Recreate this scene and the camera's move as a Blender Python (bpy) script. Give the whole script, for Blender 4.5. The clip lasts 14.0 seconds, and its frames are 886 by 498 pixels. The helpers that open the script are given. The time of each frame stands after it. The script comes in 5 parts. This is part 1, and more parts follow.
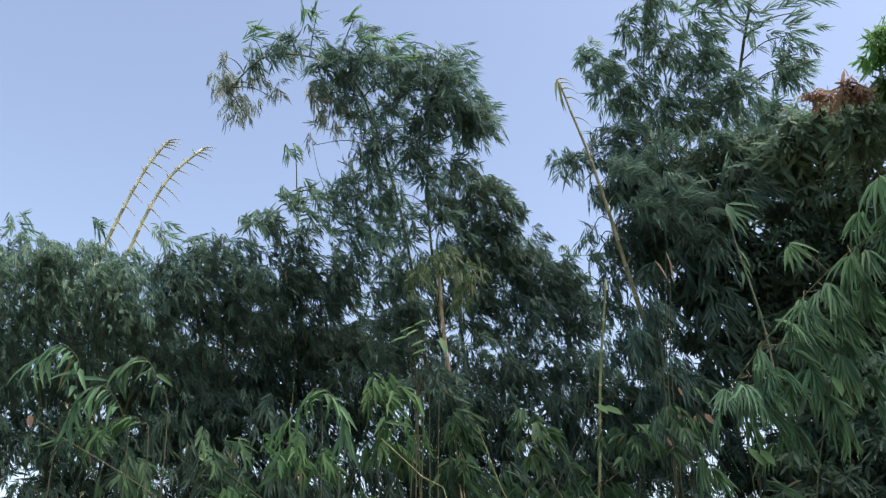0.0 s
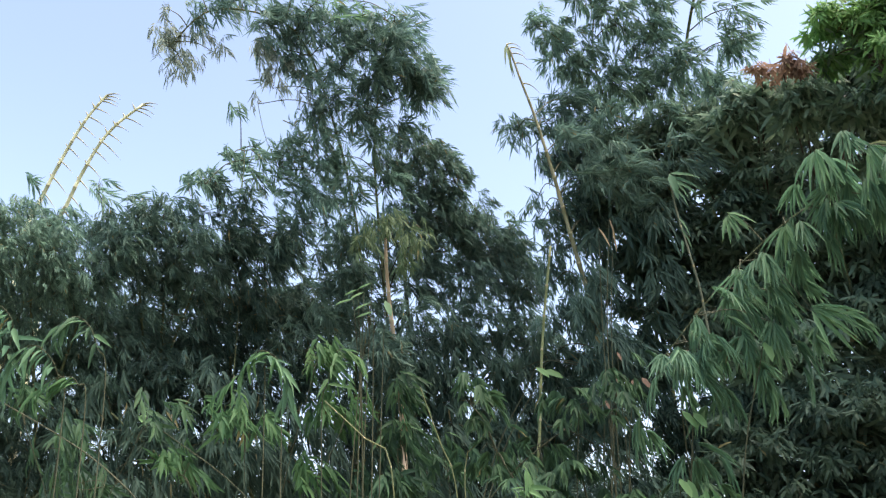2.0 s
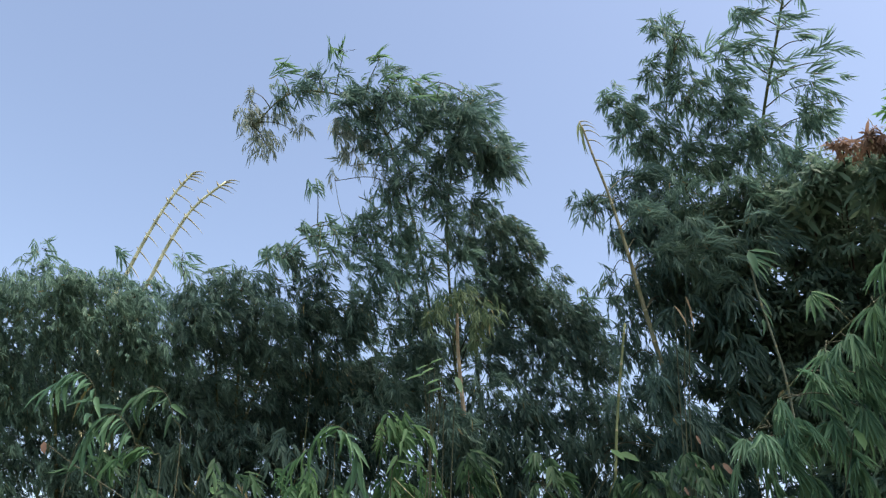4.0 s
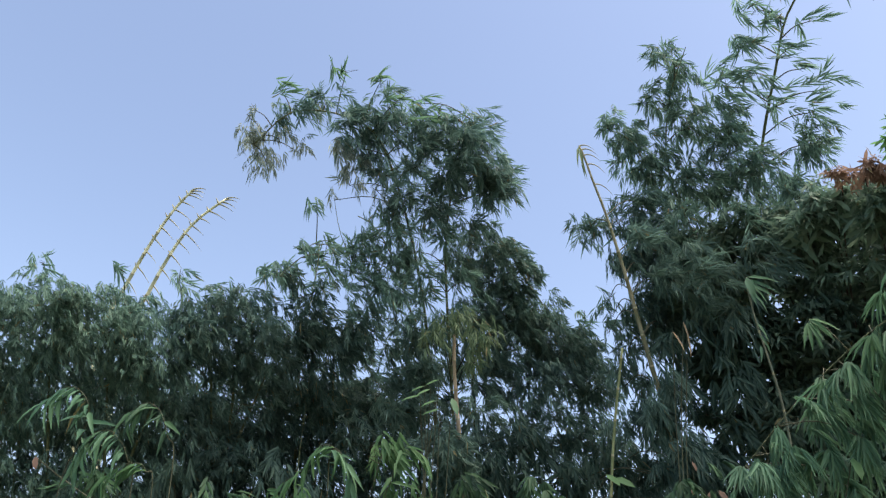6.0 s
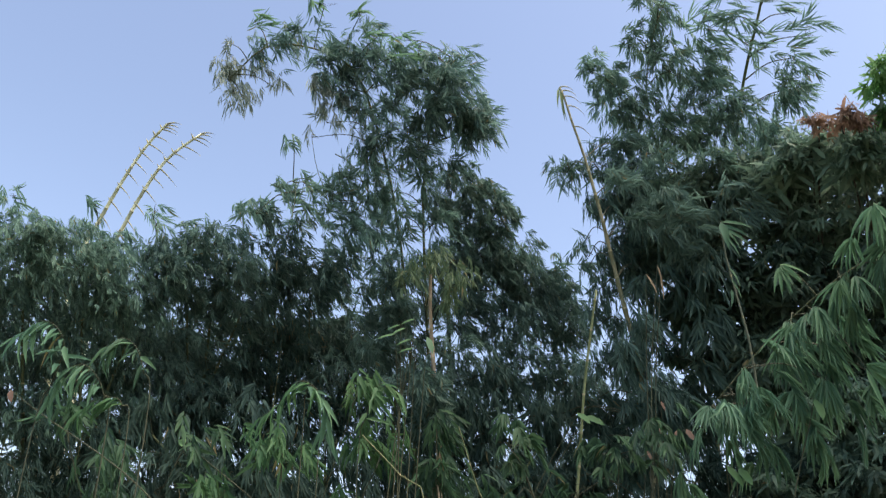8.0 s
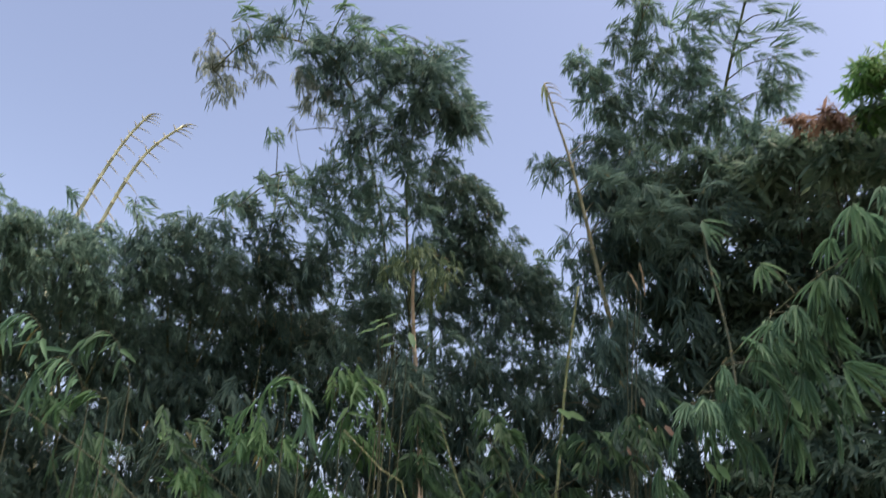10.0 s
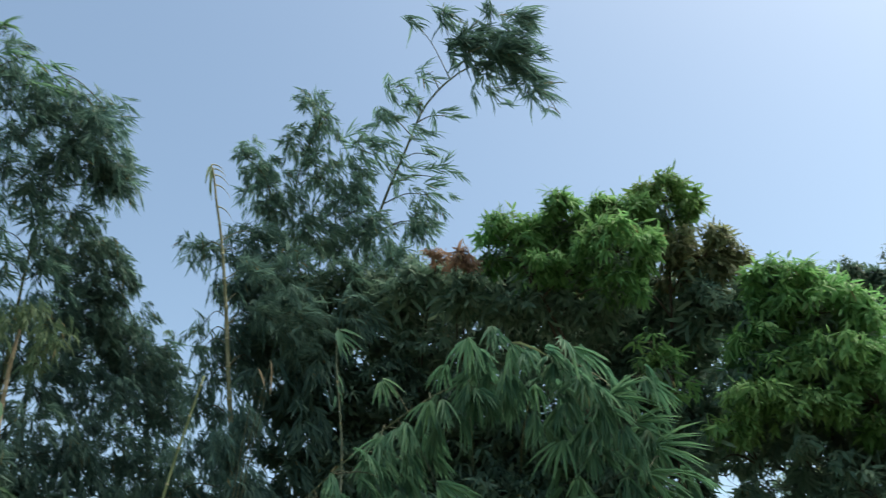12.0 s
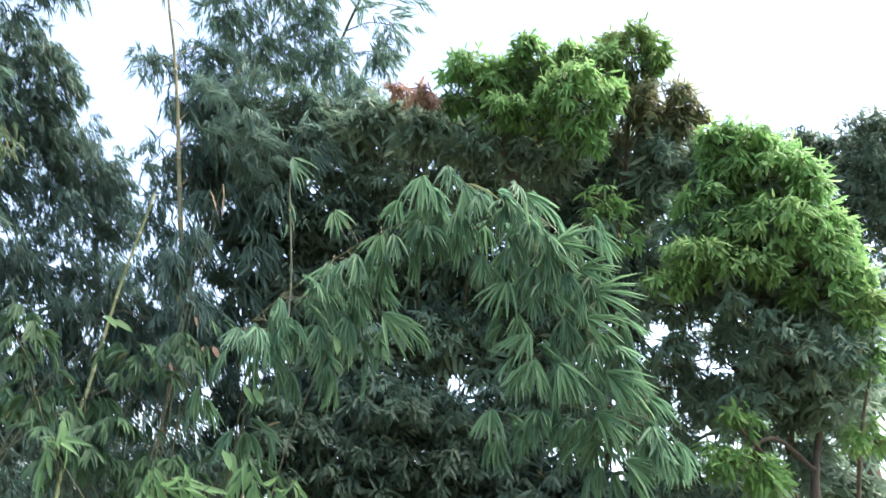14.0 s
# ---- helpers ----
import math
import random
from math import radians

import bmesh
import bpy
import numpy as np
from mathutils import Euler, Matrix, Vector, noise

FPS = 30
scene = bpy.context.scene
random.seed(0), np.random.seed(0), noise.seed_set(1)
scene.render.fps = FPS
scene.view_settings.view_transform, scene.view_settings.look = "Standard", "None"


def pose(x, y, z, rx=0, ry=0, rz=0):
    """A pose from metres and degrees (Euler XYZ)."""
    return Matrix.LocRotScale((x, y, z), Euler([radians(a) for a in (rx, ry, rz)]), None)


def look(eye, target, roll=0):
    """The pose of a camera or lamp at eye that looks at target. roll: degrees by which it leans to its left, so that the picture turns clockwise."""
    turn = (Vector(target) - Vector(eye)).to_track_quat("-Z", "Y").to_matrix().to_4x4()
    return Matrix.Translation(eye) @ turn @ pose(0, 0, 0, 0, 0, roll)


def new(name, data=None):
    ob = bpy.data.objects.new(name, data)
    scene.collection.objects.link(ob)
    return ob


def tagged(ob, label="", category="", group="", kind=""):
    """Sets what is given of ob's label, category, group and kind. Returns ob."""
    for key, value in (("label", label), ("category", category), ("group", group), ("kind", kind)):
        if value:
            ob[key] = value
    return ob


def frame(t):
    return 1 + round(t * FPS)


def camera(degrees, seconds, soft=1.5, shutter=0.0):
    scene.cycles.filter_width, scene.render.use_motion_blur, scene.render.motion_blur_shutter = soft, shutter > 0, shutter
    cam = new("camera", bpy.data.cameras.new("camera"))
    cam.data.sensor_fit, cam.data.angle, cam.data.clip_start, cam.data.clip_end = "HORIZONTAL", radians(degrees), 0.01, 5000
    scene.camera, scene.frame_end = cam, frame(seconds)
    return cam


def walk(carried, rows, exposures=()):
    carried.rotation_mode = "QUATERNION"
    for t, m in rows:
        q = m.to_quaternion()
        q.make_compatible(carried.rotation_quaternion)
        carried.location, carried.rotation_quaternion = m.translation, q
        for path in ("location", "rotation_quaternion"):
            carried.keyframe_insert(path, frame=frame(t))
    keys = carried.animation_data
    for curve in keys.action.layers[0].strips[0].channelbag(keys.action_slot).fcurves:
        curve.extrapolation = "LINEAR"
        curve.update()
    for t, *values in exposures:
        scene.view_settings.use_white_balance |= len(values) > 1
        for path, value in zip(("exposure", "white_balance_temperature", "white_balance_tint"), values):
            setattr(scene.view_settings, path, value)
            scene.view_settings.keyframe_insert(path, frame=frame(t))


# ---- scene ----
cam = camera(57.4, 14.0, soft=1.28, shutter=0.36)
walk(cam, [
    (0.0, pose(0, 0, 1.6, 118.00, 0.00, -0.00)),
    (0.5, pose(0, 0, 1.6, 118.74, 0.48, -0.30)),
    (1.0, pose(0, 0, 1.6, 117.29, 0.90, -1.78)),
    (1.5, pose(0, 0, 1.6, 115.60, 1.16, -3.91)),
    (2.0, pose(0, 0, 1.6, 115.42, 0.80, -3.87)),
    (2.5, pose(0, 0, 1.6, 116.62, 0.28, -2.35)),
    (3.0, pose(0, 0, 1.6, 118.57, -0.90, -0.58)),
    (3.2, pose(0, 0, 1.6, 119.18, -1.20, 0.02)),
    (4.2, pose(0, 0, 1.6, 120.95, -2.20, 0.30)),
    (5.3, pose(0, 0, 1.6, 121.94, -2.87, -0.12)),
    (5.5, pose(0, 0, 1.6, 122.08, -2.77, -0.13)),
    (6.0, pose(0, 0, 1.6, 122.22, -2.89, -0.28)),
    (6.5, pose(0, 0, 1.6, 122.23, -3.26, -1.17)),
    (7.0, pose(0, 0, 1.6, 121.70, -3.26, -1.75)),
    (7.5, pose(0, 0, 1.6, 120.50, -3.13, -2.03)),
    (7.7, pose(0, 0, 1.6, 119.55, -3.00, -2.09)),
    (8.6, pose(0, 0, 1.6, 115.60, -2.90, -2.15)),
    (9.3, pose(0, 0, 1.6, 114.25, -2.98, -2.25)),
    (9.8, pose(0, 0, 1.6, 115.63, -3.03, -2.58)),
    (10.0, pose(0, 0, 1.6, 117.81, -2.87, -3.49)),
    (10.5, pose(0, 0, 1.6, 120.38, -2.46, -7.94)),
    (11.0, pose(0, 0, 1.6, 121.81, -1.81, -14.54)),
    (11.5, pose(0, 0, 1.6, 124.01, -1.36, -23.34)),
    (12.0, pose(0, 0, 1.6, 125.06, 0.72, -30.29)),
    (12.5, pose(0, 0, 1.6, 122.85, 1.38, -33.00)),
    (13.0, pose(0, 0, 1.6, 119.70, 0.69, -33.26)),
    (13.5, pose(0, 0, 1.6, 117.16, 0.04, -32.93)),
    (14.0, pose(0, 0, 1.6, 113.66, -1.50, -35.12)),
], exposures=[
    (0.0, 1.19, 7700, 15.0), (1.0, 1.31, 7600, 14.0), (2.0, 1.75, 7800, 16.0), (3.0, 1.11, 7650, 14.0), (5.5, 1.19, 7450, 15.0), (7.5, 1.19, 7450, 15.0),
    (10.0, 1.05, 7950, 23.0), (10.5, 1.01, 7850, 12.5), (11.0, 1.29, 7900, 9.0), (12.0, 0.89, 7500, 0.5), (12.5, 0.99, 7750, 8.0), (13.0, 1.34, 7450, 12.5), (13.5, 1.79, 7400, 16.0), (14.0, 2.40, 7450, 18.5)])

# ---- daylight: low hazy evening sun off to the side of the trees, big blue sky ----
SUN_AZ, SUN_EL = 123.0, 64.0
world = bpy.data.worlds.new("sky")
scene.world = world
world.use_nodes = True
wn = world.node_tree.nodes
sky = wn.new("ShaderNodeTexSky")
sky.sky_type = "NISHITA"
sky.sun_disc = False
sky.sun_elevation = radians(SUN_EL)
sky.sun_rotation = radians(SUN_AZ)
sky.air_density, sky.dust_density, sky.ozone_density = 1.0, 1.3, 1.3
wn["Background"].inputs["Strength"].default_value = 0.14
world.node_tree.links.new(sky.outputs["Color"], wn["Background"].inputs["Color"])
sun_data = bpy.data.lights.new("sun", "SUN")
sun_data.energy, sun_data.angle, sun_data.color = 4.0, radians(70), (1.0, 0.93, 0.84)
sun = new("sun", sun_data)
sa, se = radians(SUN_AZ), radians(SUN_EL)
sun.matrix_world = look((math.sin(sa) * math.cos(se) * 90, math.cos(sa) * math.cos(se) * 90, math.sin(se) * 90), (0, 0, 0))


# ---- materials ----
def leaf_material(name, dark, light, hue_spread=0.03, rough=0.5, glow=0.52, gloss=0.18, old=(0.2, 0.18, 0.09), old_share=0.04):
    """Leaf: colour differs from blade to blade, paler old blades, light passing through the thin blade."""
    m = bpy.data.materials.new(name)
    m.use_nodes = True
    nt = m.node_tree
    n, l = nt.nodes, nt.links
    b = n["Principled BSDF"]
    geo = n.new("ShaderNodeNewGeometry")
    tex = n.new("ShaderNodeTexCoord")
    ramp = n.new("ShaderNodeValToRGB")
    e = ramp.color_ramp.elements
    e[0].position, e[0].color = 0.0, (*old, 1)
    e[1].position, e[1].color = 1.0, (*light, 1)
    k = e.new(old_share); k.color = (*dark, 1)
    k = e.new(0.55); k.color = tuple((a * 0.6 + c * 0.4) for a, c in zip(dark, light)) + (1,)
    info = n.new("ShaderNodeObjectInfo")
    both, wrap = n.new("ShaderNodeMath"), n.new("ShaderNodeMath")
    wrap.operation = "FRACT"
    l.new(geo.outputs["Random Per Island"], both.inputs[0])
    l.new(info.outputs["Random"], both.inputs[1])
    l.new(both.outputs[0], wrap.inputs[0])
    l.new(wrap.outputs[0], ramp.inputs["Fac"])
    patch = n.new("ShaderNodeTexNoise")
    patch.inputs["Scale"].default_value, patch.inputs["Detail"].default_value = 0.9, 3
    l.new(tex.outputs["Object"], patch.inputs["Vector"])
    hsv = n.new("ShaderNodeHueSaturation")
    vr = n.new("ShaderNodeMapRange")
    vr.inputs["From Min"].default_value, vr.inputs["From Max"].default_value = 0.3, 0.7
    vr.inputs["To Min"].default_value, vr.inputs["To Max"].default_value = 0.86, 1.16
    l.new(patch.outputs["Fac"], vr.inputs["Value"])
    hr = n.new("ShaderNodeMapRange")
    hr.inputs["From Min"].default_value, hr.inputs["From Max"].default_value = 0.3, 0.7
    hr.inputs["To Min"].default_value, hr.inputs["To Max"].default_value = 0.5 - hue_spread, 0.5 + hue_spread
    l.new(patch.outputs["Fac"], hr.inputs["Value"])
    l.new(vr.outputs["Result"], hsv.inputs["Value"])
    l.new(hr.outputs["Result"], hsv.inputs["Hue"])
    l.new(ramp.outputs["Color"], hsv.inputs["Color"])
    grain = n.new("ShaderNodeTexNoise")
    grain.inputs["Scale"].default_value, grain.inputs["Detail"].default_value = 60, 2
    l.new(tex.outputs["Object"], grain.inputs["Vector"])
    bump = n.new("ShaderNodeBump")
    bump.inputs["Strength"].default_value, bump.inputs["Distance"].default_value = 0.15, 0.004
    l.new(grain.outputs["Fac"], bump.inputs["Height"])
    l.new(bump.outputs["Normal"], b.inputs["Normal"])
    rr = n.new("ShaderNodeMapRange")
    rr.inputs["To Min"].default_value, rr.inputs["To Max"].default_value = rough - 0.08, rough + 0.14
    l.new(grain.outputs["Fac"], rr.inputs["Value"])
    l.new(rr.outputs["Result"], b.inputs["Roughness"])
    l.new(hsv.outputs["Color"], b.inputs["Base Color"])
    b.inputs["Specular IOR Level"].default_value = gloss
    t = n.new("ShaderNodeBsdfTranslucent")
    l.new(hsv.outputs["Color"], t.inputs["Color"])
    mix = n.new("ShaderNodeMixShader")
    mix.inputs["Fac"].default_value = glow
    l.new(b.outputs["BSDF"], mix.inputs[1])
    l.new(t.outputs["BSDF"], mix.inputs[2])
    l.new(mix.outputs["Shader"], n["Material Output"].inputs["Surface"])
    return m


def bark_material(name, c1, c2, scale=8.0, stretch=6.0, rough=0.7):
    """Bark or culm skin: long streaks, blotches and fine relief."""
    m = bpy.data.materials.new(name)
    m.use_nodes = True
    nt = m.node_tree
    n, l = nt.nodes, nt.links
    b = n["Principled BSDF"]
    tex, mp = n.new("ShaderNodeTexCoord"), n.new("ShaderNodeMapping")
    mp.inputs["Scale"].default_value = (stretch, stretch, 1)
    l.new(tex.outputs["Object"], mp.inputs["Vector"])
    a, c = n.new("ShaderNodeTexNoise"), n.new("ShaderNodeTexNoise")
    a.inputs["Scale"].default_value, a.inputs["Detail"].default_value = scale, 6
    c.inputs["Scale"].default_value, c.inputs["Detail"].default_value = 1.7, 3
    l.new(mp.outputs["Vector"], a.inputs["Vector"])
    l.new(tex.outputs["Object"], c.inputs["Vector"])
    add = n.new("ShaderNodeMath"); add.operation = "MULTIPLY_ADD"
    add.inputs[1].default_value = 0.5
    l.new(a.outputs["Fac"], add.inputs[0])
    half = n.new("ShaderNodeMath"); half.operation = "MULTIPLY"; half.inputs[1].default_value = 0.5
    l.new(c.outputs["Fac"], half.inputs[0])
    l.new(half.outputs[0], add.inputs[2])
    ramp = n.new("ShaderNodeValToRGB")
    ramp.color_ramp.elements[0].position, ramp.color_ramp.elements[0].color = 0.36, (*c1, 1)
    ramp.color_ramp.elements[1].position, ramp.color_ramp.elements[1].color = 0.64, (*c2, 1)
    l.new(add.outputs[0], ramp.inputs["Fac"])
    l.new(ramp.outputs["Color"], b.inputs["Base Color"])
    bump = n.new("ShaderNodeBump")
    bump.inputs["Strength"].default_value, bump.inputs["Distance"].default_value = 0.4, 0.01
    l.new(a.outputs["Fac"], bump.inputs["Height"])
    l.new(bump.outputs["Normal"], b.inputs["Normal"])
    b.inputs["Roughness"].default_value = rough
    return m


BAMBOO_LEAF = leaf_material("bamboo_leaf", (0.082, 0.163, 0.136), (0.168, 0.30, 0.236), 0.015, old_share=0.02)
BAMBOO_DARK = leaf_material("bamboo_leaf_old", (0.068, 0.136, 0.120), (0.136, 0.242, 0.202), 0.015, old_share=0.015)
# Darkened copy of the bamboo leaf: shade of the low rows put into the colour.
BAMBOO_SHADE = leaf_material("bamboo_leaf_shade", (0.042, 0.09, 0.078), (0.078, 0.146, 0.12), 0.015, old_share=0.015)
# Arch fringe: light from behind the leaves is put into this pale colour.
BAMBOO_BACKLIT = leaf_material("bamboo_leaf_backlit", (0.14, 0.20, 0.175), (0.27, 0.33, 0.295), 0.015, old_share=0.02)
BAMBOO_OLIVE = leaf_material("bamboo_leaf_yellowing", (0.08, 0.145, 0.088), (0.155, 0.235, 0.135), 0.02, old_share=0.03)
BAMBOO_FRESH = leaf_material("bamboo_leaf_fresh", (0.08, 0.175, 0.11), (0.145, 0.275, 0.165), 0.015, old_share=0.01)
BAMBOO_NEAR = leaf_material("bamboo_leaf_broad", (0.054, 0.142, 0.093), (0.118, 0.245, 0.150), 0.015, rough=0.58, gloss=0.2, old_share=0.004)
# Lighter, warmer copy of the broad leaf: brightness of lit fans in the colour.
BAMBOO_LIT = leaf_material("bamboo_leaf_lit", (0.078, 0.188, 0.106), (0.16, 0.31, 0.172), 0.015, rough=0.55, gloss=0.2, old_share=0.004)
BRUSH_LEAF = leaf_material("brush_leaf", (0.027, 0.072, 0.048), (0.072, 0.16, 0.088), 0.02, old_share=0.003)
MANGO_LEAF = leaf_material("mango_leaf", (0.108, 0.25, 0.098), (0.20, 0.385, 0.150), 0.012, old_share=0.01)
MANGO_LOWER = leaf_material("mango_leaf_low", (0.078, 0.18, 0.066), (0.165, 0.32, 0.11), 0.02)
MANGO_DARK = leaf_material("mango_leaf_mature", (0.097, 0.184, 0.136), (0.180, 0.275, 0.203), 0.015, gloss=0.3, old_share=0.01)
# Dark copy of the mature mango leaf: shade under the canopy as colour.
MANGO_SHADE = leaf_material("mango_leaf_shade", (0.043, 0.089, 0.067), (0.085, 0.146, 0.105), 0.015, gloss=0.3, old_share=0.01)
MANGO_BROWN = leaf_material("mango_leaf_bronze", (0.102, 0.144, 0.082), (0.184, 0.214, 0.124), 0.02)
MANGO_RED = leaf_material("mango_leaf_flush", (0.22, 0.145, 0.115), (0.31, 0.21, 0.165), 0.02)
FAR_LEAF = leaf_material("far_leaf", (0.06, 0.115, 0.09), (0.10, 0.165, 0.125), 0.01, old_share=0.002)
FRESH_LEAF = leaf_material("fresh_leaf", (0.075, 0.18, 0.085), (0.14, 0.28, 0.135), 0.01, old_share=0.001)
BRUSH_BRIGHT = leaf_material("brush_leaf_bright", (0.038, 0.110, 0.052), (0.096, 0.212, 0.100), 0.015, old_share=0.01)
PALE_BLADE = leaf_material("sheath_blade", (0.17, 0.24, 0.13), (0.26, 0.33, 0.19), 0.01, old_share=0.01)
DRY_SHEATH = leaf_material("dry_sheath", (0.11, 0.095, 0.06), (0.19, 0.155, 0.10), 0.01, glow=0.2)
DEAD_LEAF = leaf_material("dead_leaf", (0.09, 0.06, 0.045), (0.16, 0.11, 0.085), 0.01, glow=0.15)
CULM_GREEN = bark_material("culm_green", (0.04, 0.065, 0.03), (0.09, 0.115, 0.05), 7, 4, 0.6)
CULM_YELLOW = bark_material("culm_yellow", (0.34, 0.38, 0.25), (0.48, 0.52, 0.36), 7, 4, 0.45)
CULM_OLIVE = bark_material("culm_olive", (0.07, 0.10, 0.045), (0.14, 0.165, 0.08), 7, 4, 0.6)
CULM_STRAW = bark_material("culm_straw", (0.095, 0.115, 0.06), (0.215, 0.205, 0.135), 5, 3, 0.6)
CULM_GREY = bark_material("culm_grey", (0.07, 0.095, 0.075), (0.15, 0.18, 0.14), 7, 3, 0.7)
CULM_STALK = bark_material("culm_stalk", (0.10, 0.14, 0.065), (0.19, 0.235, 0.12), 7, 4, 0.6)
CULM_TAN = bark_material("culm_tan", (0.25, 0.20, 0.145), (0.39, 0.33, 0.25), 7, 4, 0.6)
NODE_PALE = bark_material("culm_node", (0.18, 0.18, 0.11), (0.32, 0.31, 0.21), 20, 1, 0.8)
SHEATH = bark_material("culm_sheath", (0.13, 0.14, 0.08), (0.26, 0.26, 0.16), 12, 6, 0.7)
BARK = bark_material("tree_bark", (0.03, 0.025, 0.02), (0.085, 0.07, 0.055), 9, 5, 0.9)
TWIG = bark_material("twig", (0.02, 0.03, 0.016), (0.045, 0.055, 0.028), 9, 2, 0.7)
SOIL = bark_material("ground_soil", (0.065, 0.07, 0.042), (0.14, 0.13, 0.085), 1.3, 1, 0.95)


# ---- building helpers ----
def mesh_from(name, verts, faces, material, smooth=True):
    """Mesh from a vertex array and an array of faces that all have as many corners."""
    me = bpy.data.meshes.new(name)
    v = np.asarray(verts, dtype=np.float32).reshape(-1, 3)
    f = np.asarray(faces, dtype=np.int32)
    me.vertices.add(len(v))
    me.vertices.foreach_set("co", v.ravel())
    me.loops.add(f.size)
    me.loops.foreach_set("vertex_index", f.ravel())
    me.polygons.add(len(f))
    me.polygons.foreach_set("loop_start", np.arange(0, f.size, f.shape[1], dtype=np.int32))
    me.polygons.foreach_set("use_smooth", np.full(len(f), smooth))
    me.update(calc_edges=True)
    for m in (material if isinstance(material, (list, tuple)) else [material]):
        me.materials.append(m)
    return me


def part(name, me, parent, label="", kind=""):
    ob = new(name, me)
    ob.parent = parent
    ob.matrix_parent_inverse = Matrix.Translation(parent.location).inverted() if parent else Matrix()
    return tagged(ob, label, kind=kind)


def thing(name, at, label, category, group=""):
    ob = new(name)
    ob.empty_display_size = 0.3
    ob.location = at
    return tagged(ob, label, category, group)


def unit(a):
    return a / np.maximum(np.linalg.norm(a, axis=-1, keepdims=True), 1e-9)


def smooth_line(points, per=8):
    """Catmull-Rom line through the points."""
    p = np.array(points, float)
    p = np.vstack([2 * p[0] - p[1], p, 2 * p[-1] - p[-2]])
    out = []
    for i in range(1, len(p) - 2):
        for u in np.linspace(0, 1, per, endpoint=False):
            a, b, c, d = p[i - 1], p[i], p[i + 1], p[i + 2]
            out.append(0.5 * (2 * b + (c - a) * u + (2 * a - 5 * b + 4 * c - d) * u * u + (3 * b - a - 3 * c + d) * u ** 3))
    out.append(p[-2])
    return np.array(out)


def tube(line, radii, sides=8):
    """Vertices and quads of a tapering tube along a line, closed at its tip by a small radius."""
    line = np.asarray(line, float)
    t = unit(np.gradient(line, axis=0))
    ref = np.where(np.abs(t[:, 2:3]) > 0.9, [[1.0, 0, 0]], [[0, 0, 1.0]])
    s = unit(np.cross(t, ref))
    for i in range(1, len(s)):
        s[i] = s[i] - t[i] * s[i].dot(t[i])
        if s[i].dot(s[i - 1]) < 0:
            s[i] = -s[i]
    s = unit(s)
    u = np.cross(t, s)
    a = np.linspace(0, 2 * np.pi, sides, endpoint=False)
    ring = s[:, None] * np.cos(a)[None, :, None] + u[:, None] * np.sin(a)[None, :, None]
    v = line[:, None] + ring * np.asarray(radii)[:, None, None]
    n = len(line)
    i, j = np.meshgrid(np.arange(n - 1), np.arange(sides), indexing="ij")
    k = (j + 1) % sides
    f = np.stack([i * sides + j, i * sides + k, (i + 1) * sides + k, (i + 1) * sides + j], -1).reshape(-1, 4)
    return v.reshape(-1, 3), f


def joined(pieces):
    vs, fs, off = [], [], 0
    for v, f in pieces:
        vs.append(v)
        fs.append(f + off)
        off += len(v)
    return np.vstack(vs), np.vstack(fs)


def culm(parent, points, r0, r1, material, label="", spacing=0.34, name="culm", sides=10):
    """Bamboo culm: jointed tube, each joint a slightly swollen pale ring, from the first point to the last."""
    line = smooth_line(points, 10)
    seg = np.r_[0, np.cumsum(np.linalg.norm(np.diff(line, axis=0), axis=1))]
    stops, s = [], 0.0
    while s < seg[-1] - 0.06:
        stops += [(s - 0.012, 1.0, 0), (s - 0.006, 1.13, 1), (s + 0.006, 1.13, 1), (s + 0.014, 0.97, 0), (s + spacing * 0.5, 0.99, 0)]
        s += spacing * (0.85 + 0.3 * random.random())
    stops.append((seg[-1], 0.9, 0))
    d = np.array([max(0, a[0]) for a in stops])
    d = np.maximum.accumulate(d + np.arange(len(d)) * 1e-5)
    pts = np.stack([np.interp(d, seg, line[:, i]) for i in range(3)], 1)
    rad = (r0 + (r1 - r0) * (d / seg[-1]) ** 1.2) * np.array([a[1] for a in stops])
    v, f = tube(pts, rad, sides)
    me = mesh_from(name, v, f, [material, NODE_PALE])
    idx = np.repeat(np.array([a[2] for a in stops])[:-1], sides).astype(np.int32)
    me.polygons.foreach_set("material_index", idx)
    return part(name, me, parent, label)


BLADE = {  # along x: place, half width, height; the middle line sits lower, so the blade is folded
    "tiny": ([0.0, 0.36, 1.0], [0.0, 0.5, 0.0], [0.0, 0.05, -0.1]),
    "far": ([0.0, 0.38, 1.0], [0.0, 0.5, 0.0], [0.0, 0.02, -0.1]),
    "near": ([0.0, 0.22, 0.6, 1.0], [0.04, 0.5, 0.36, 0.0], [0.0, 0.02, 0.0, -0.09]),
}


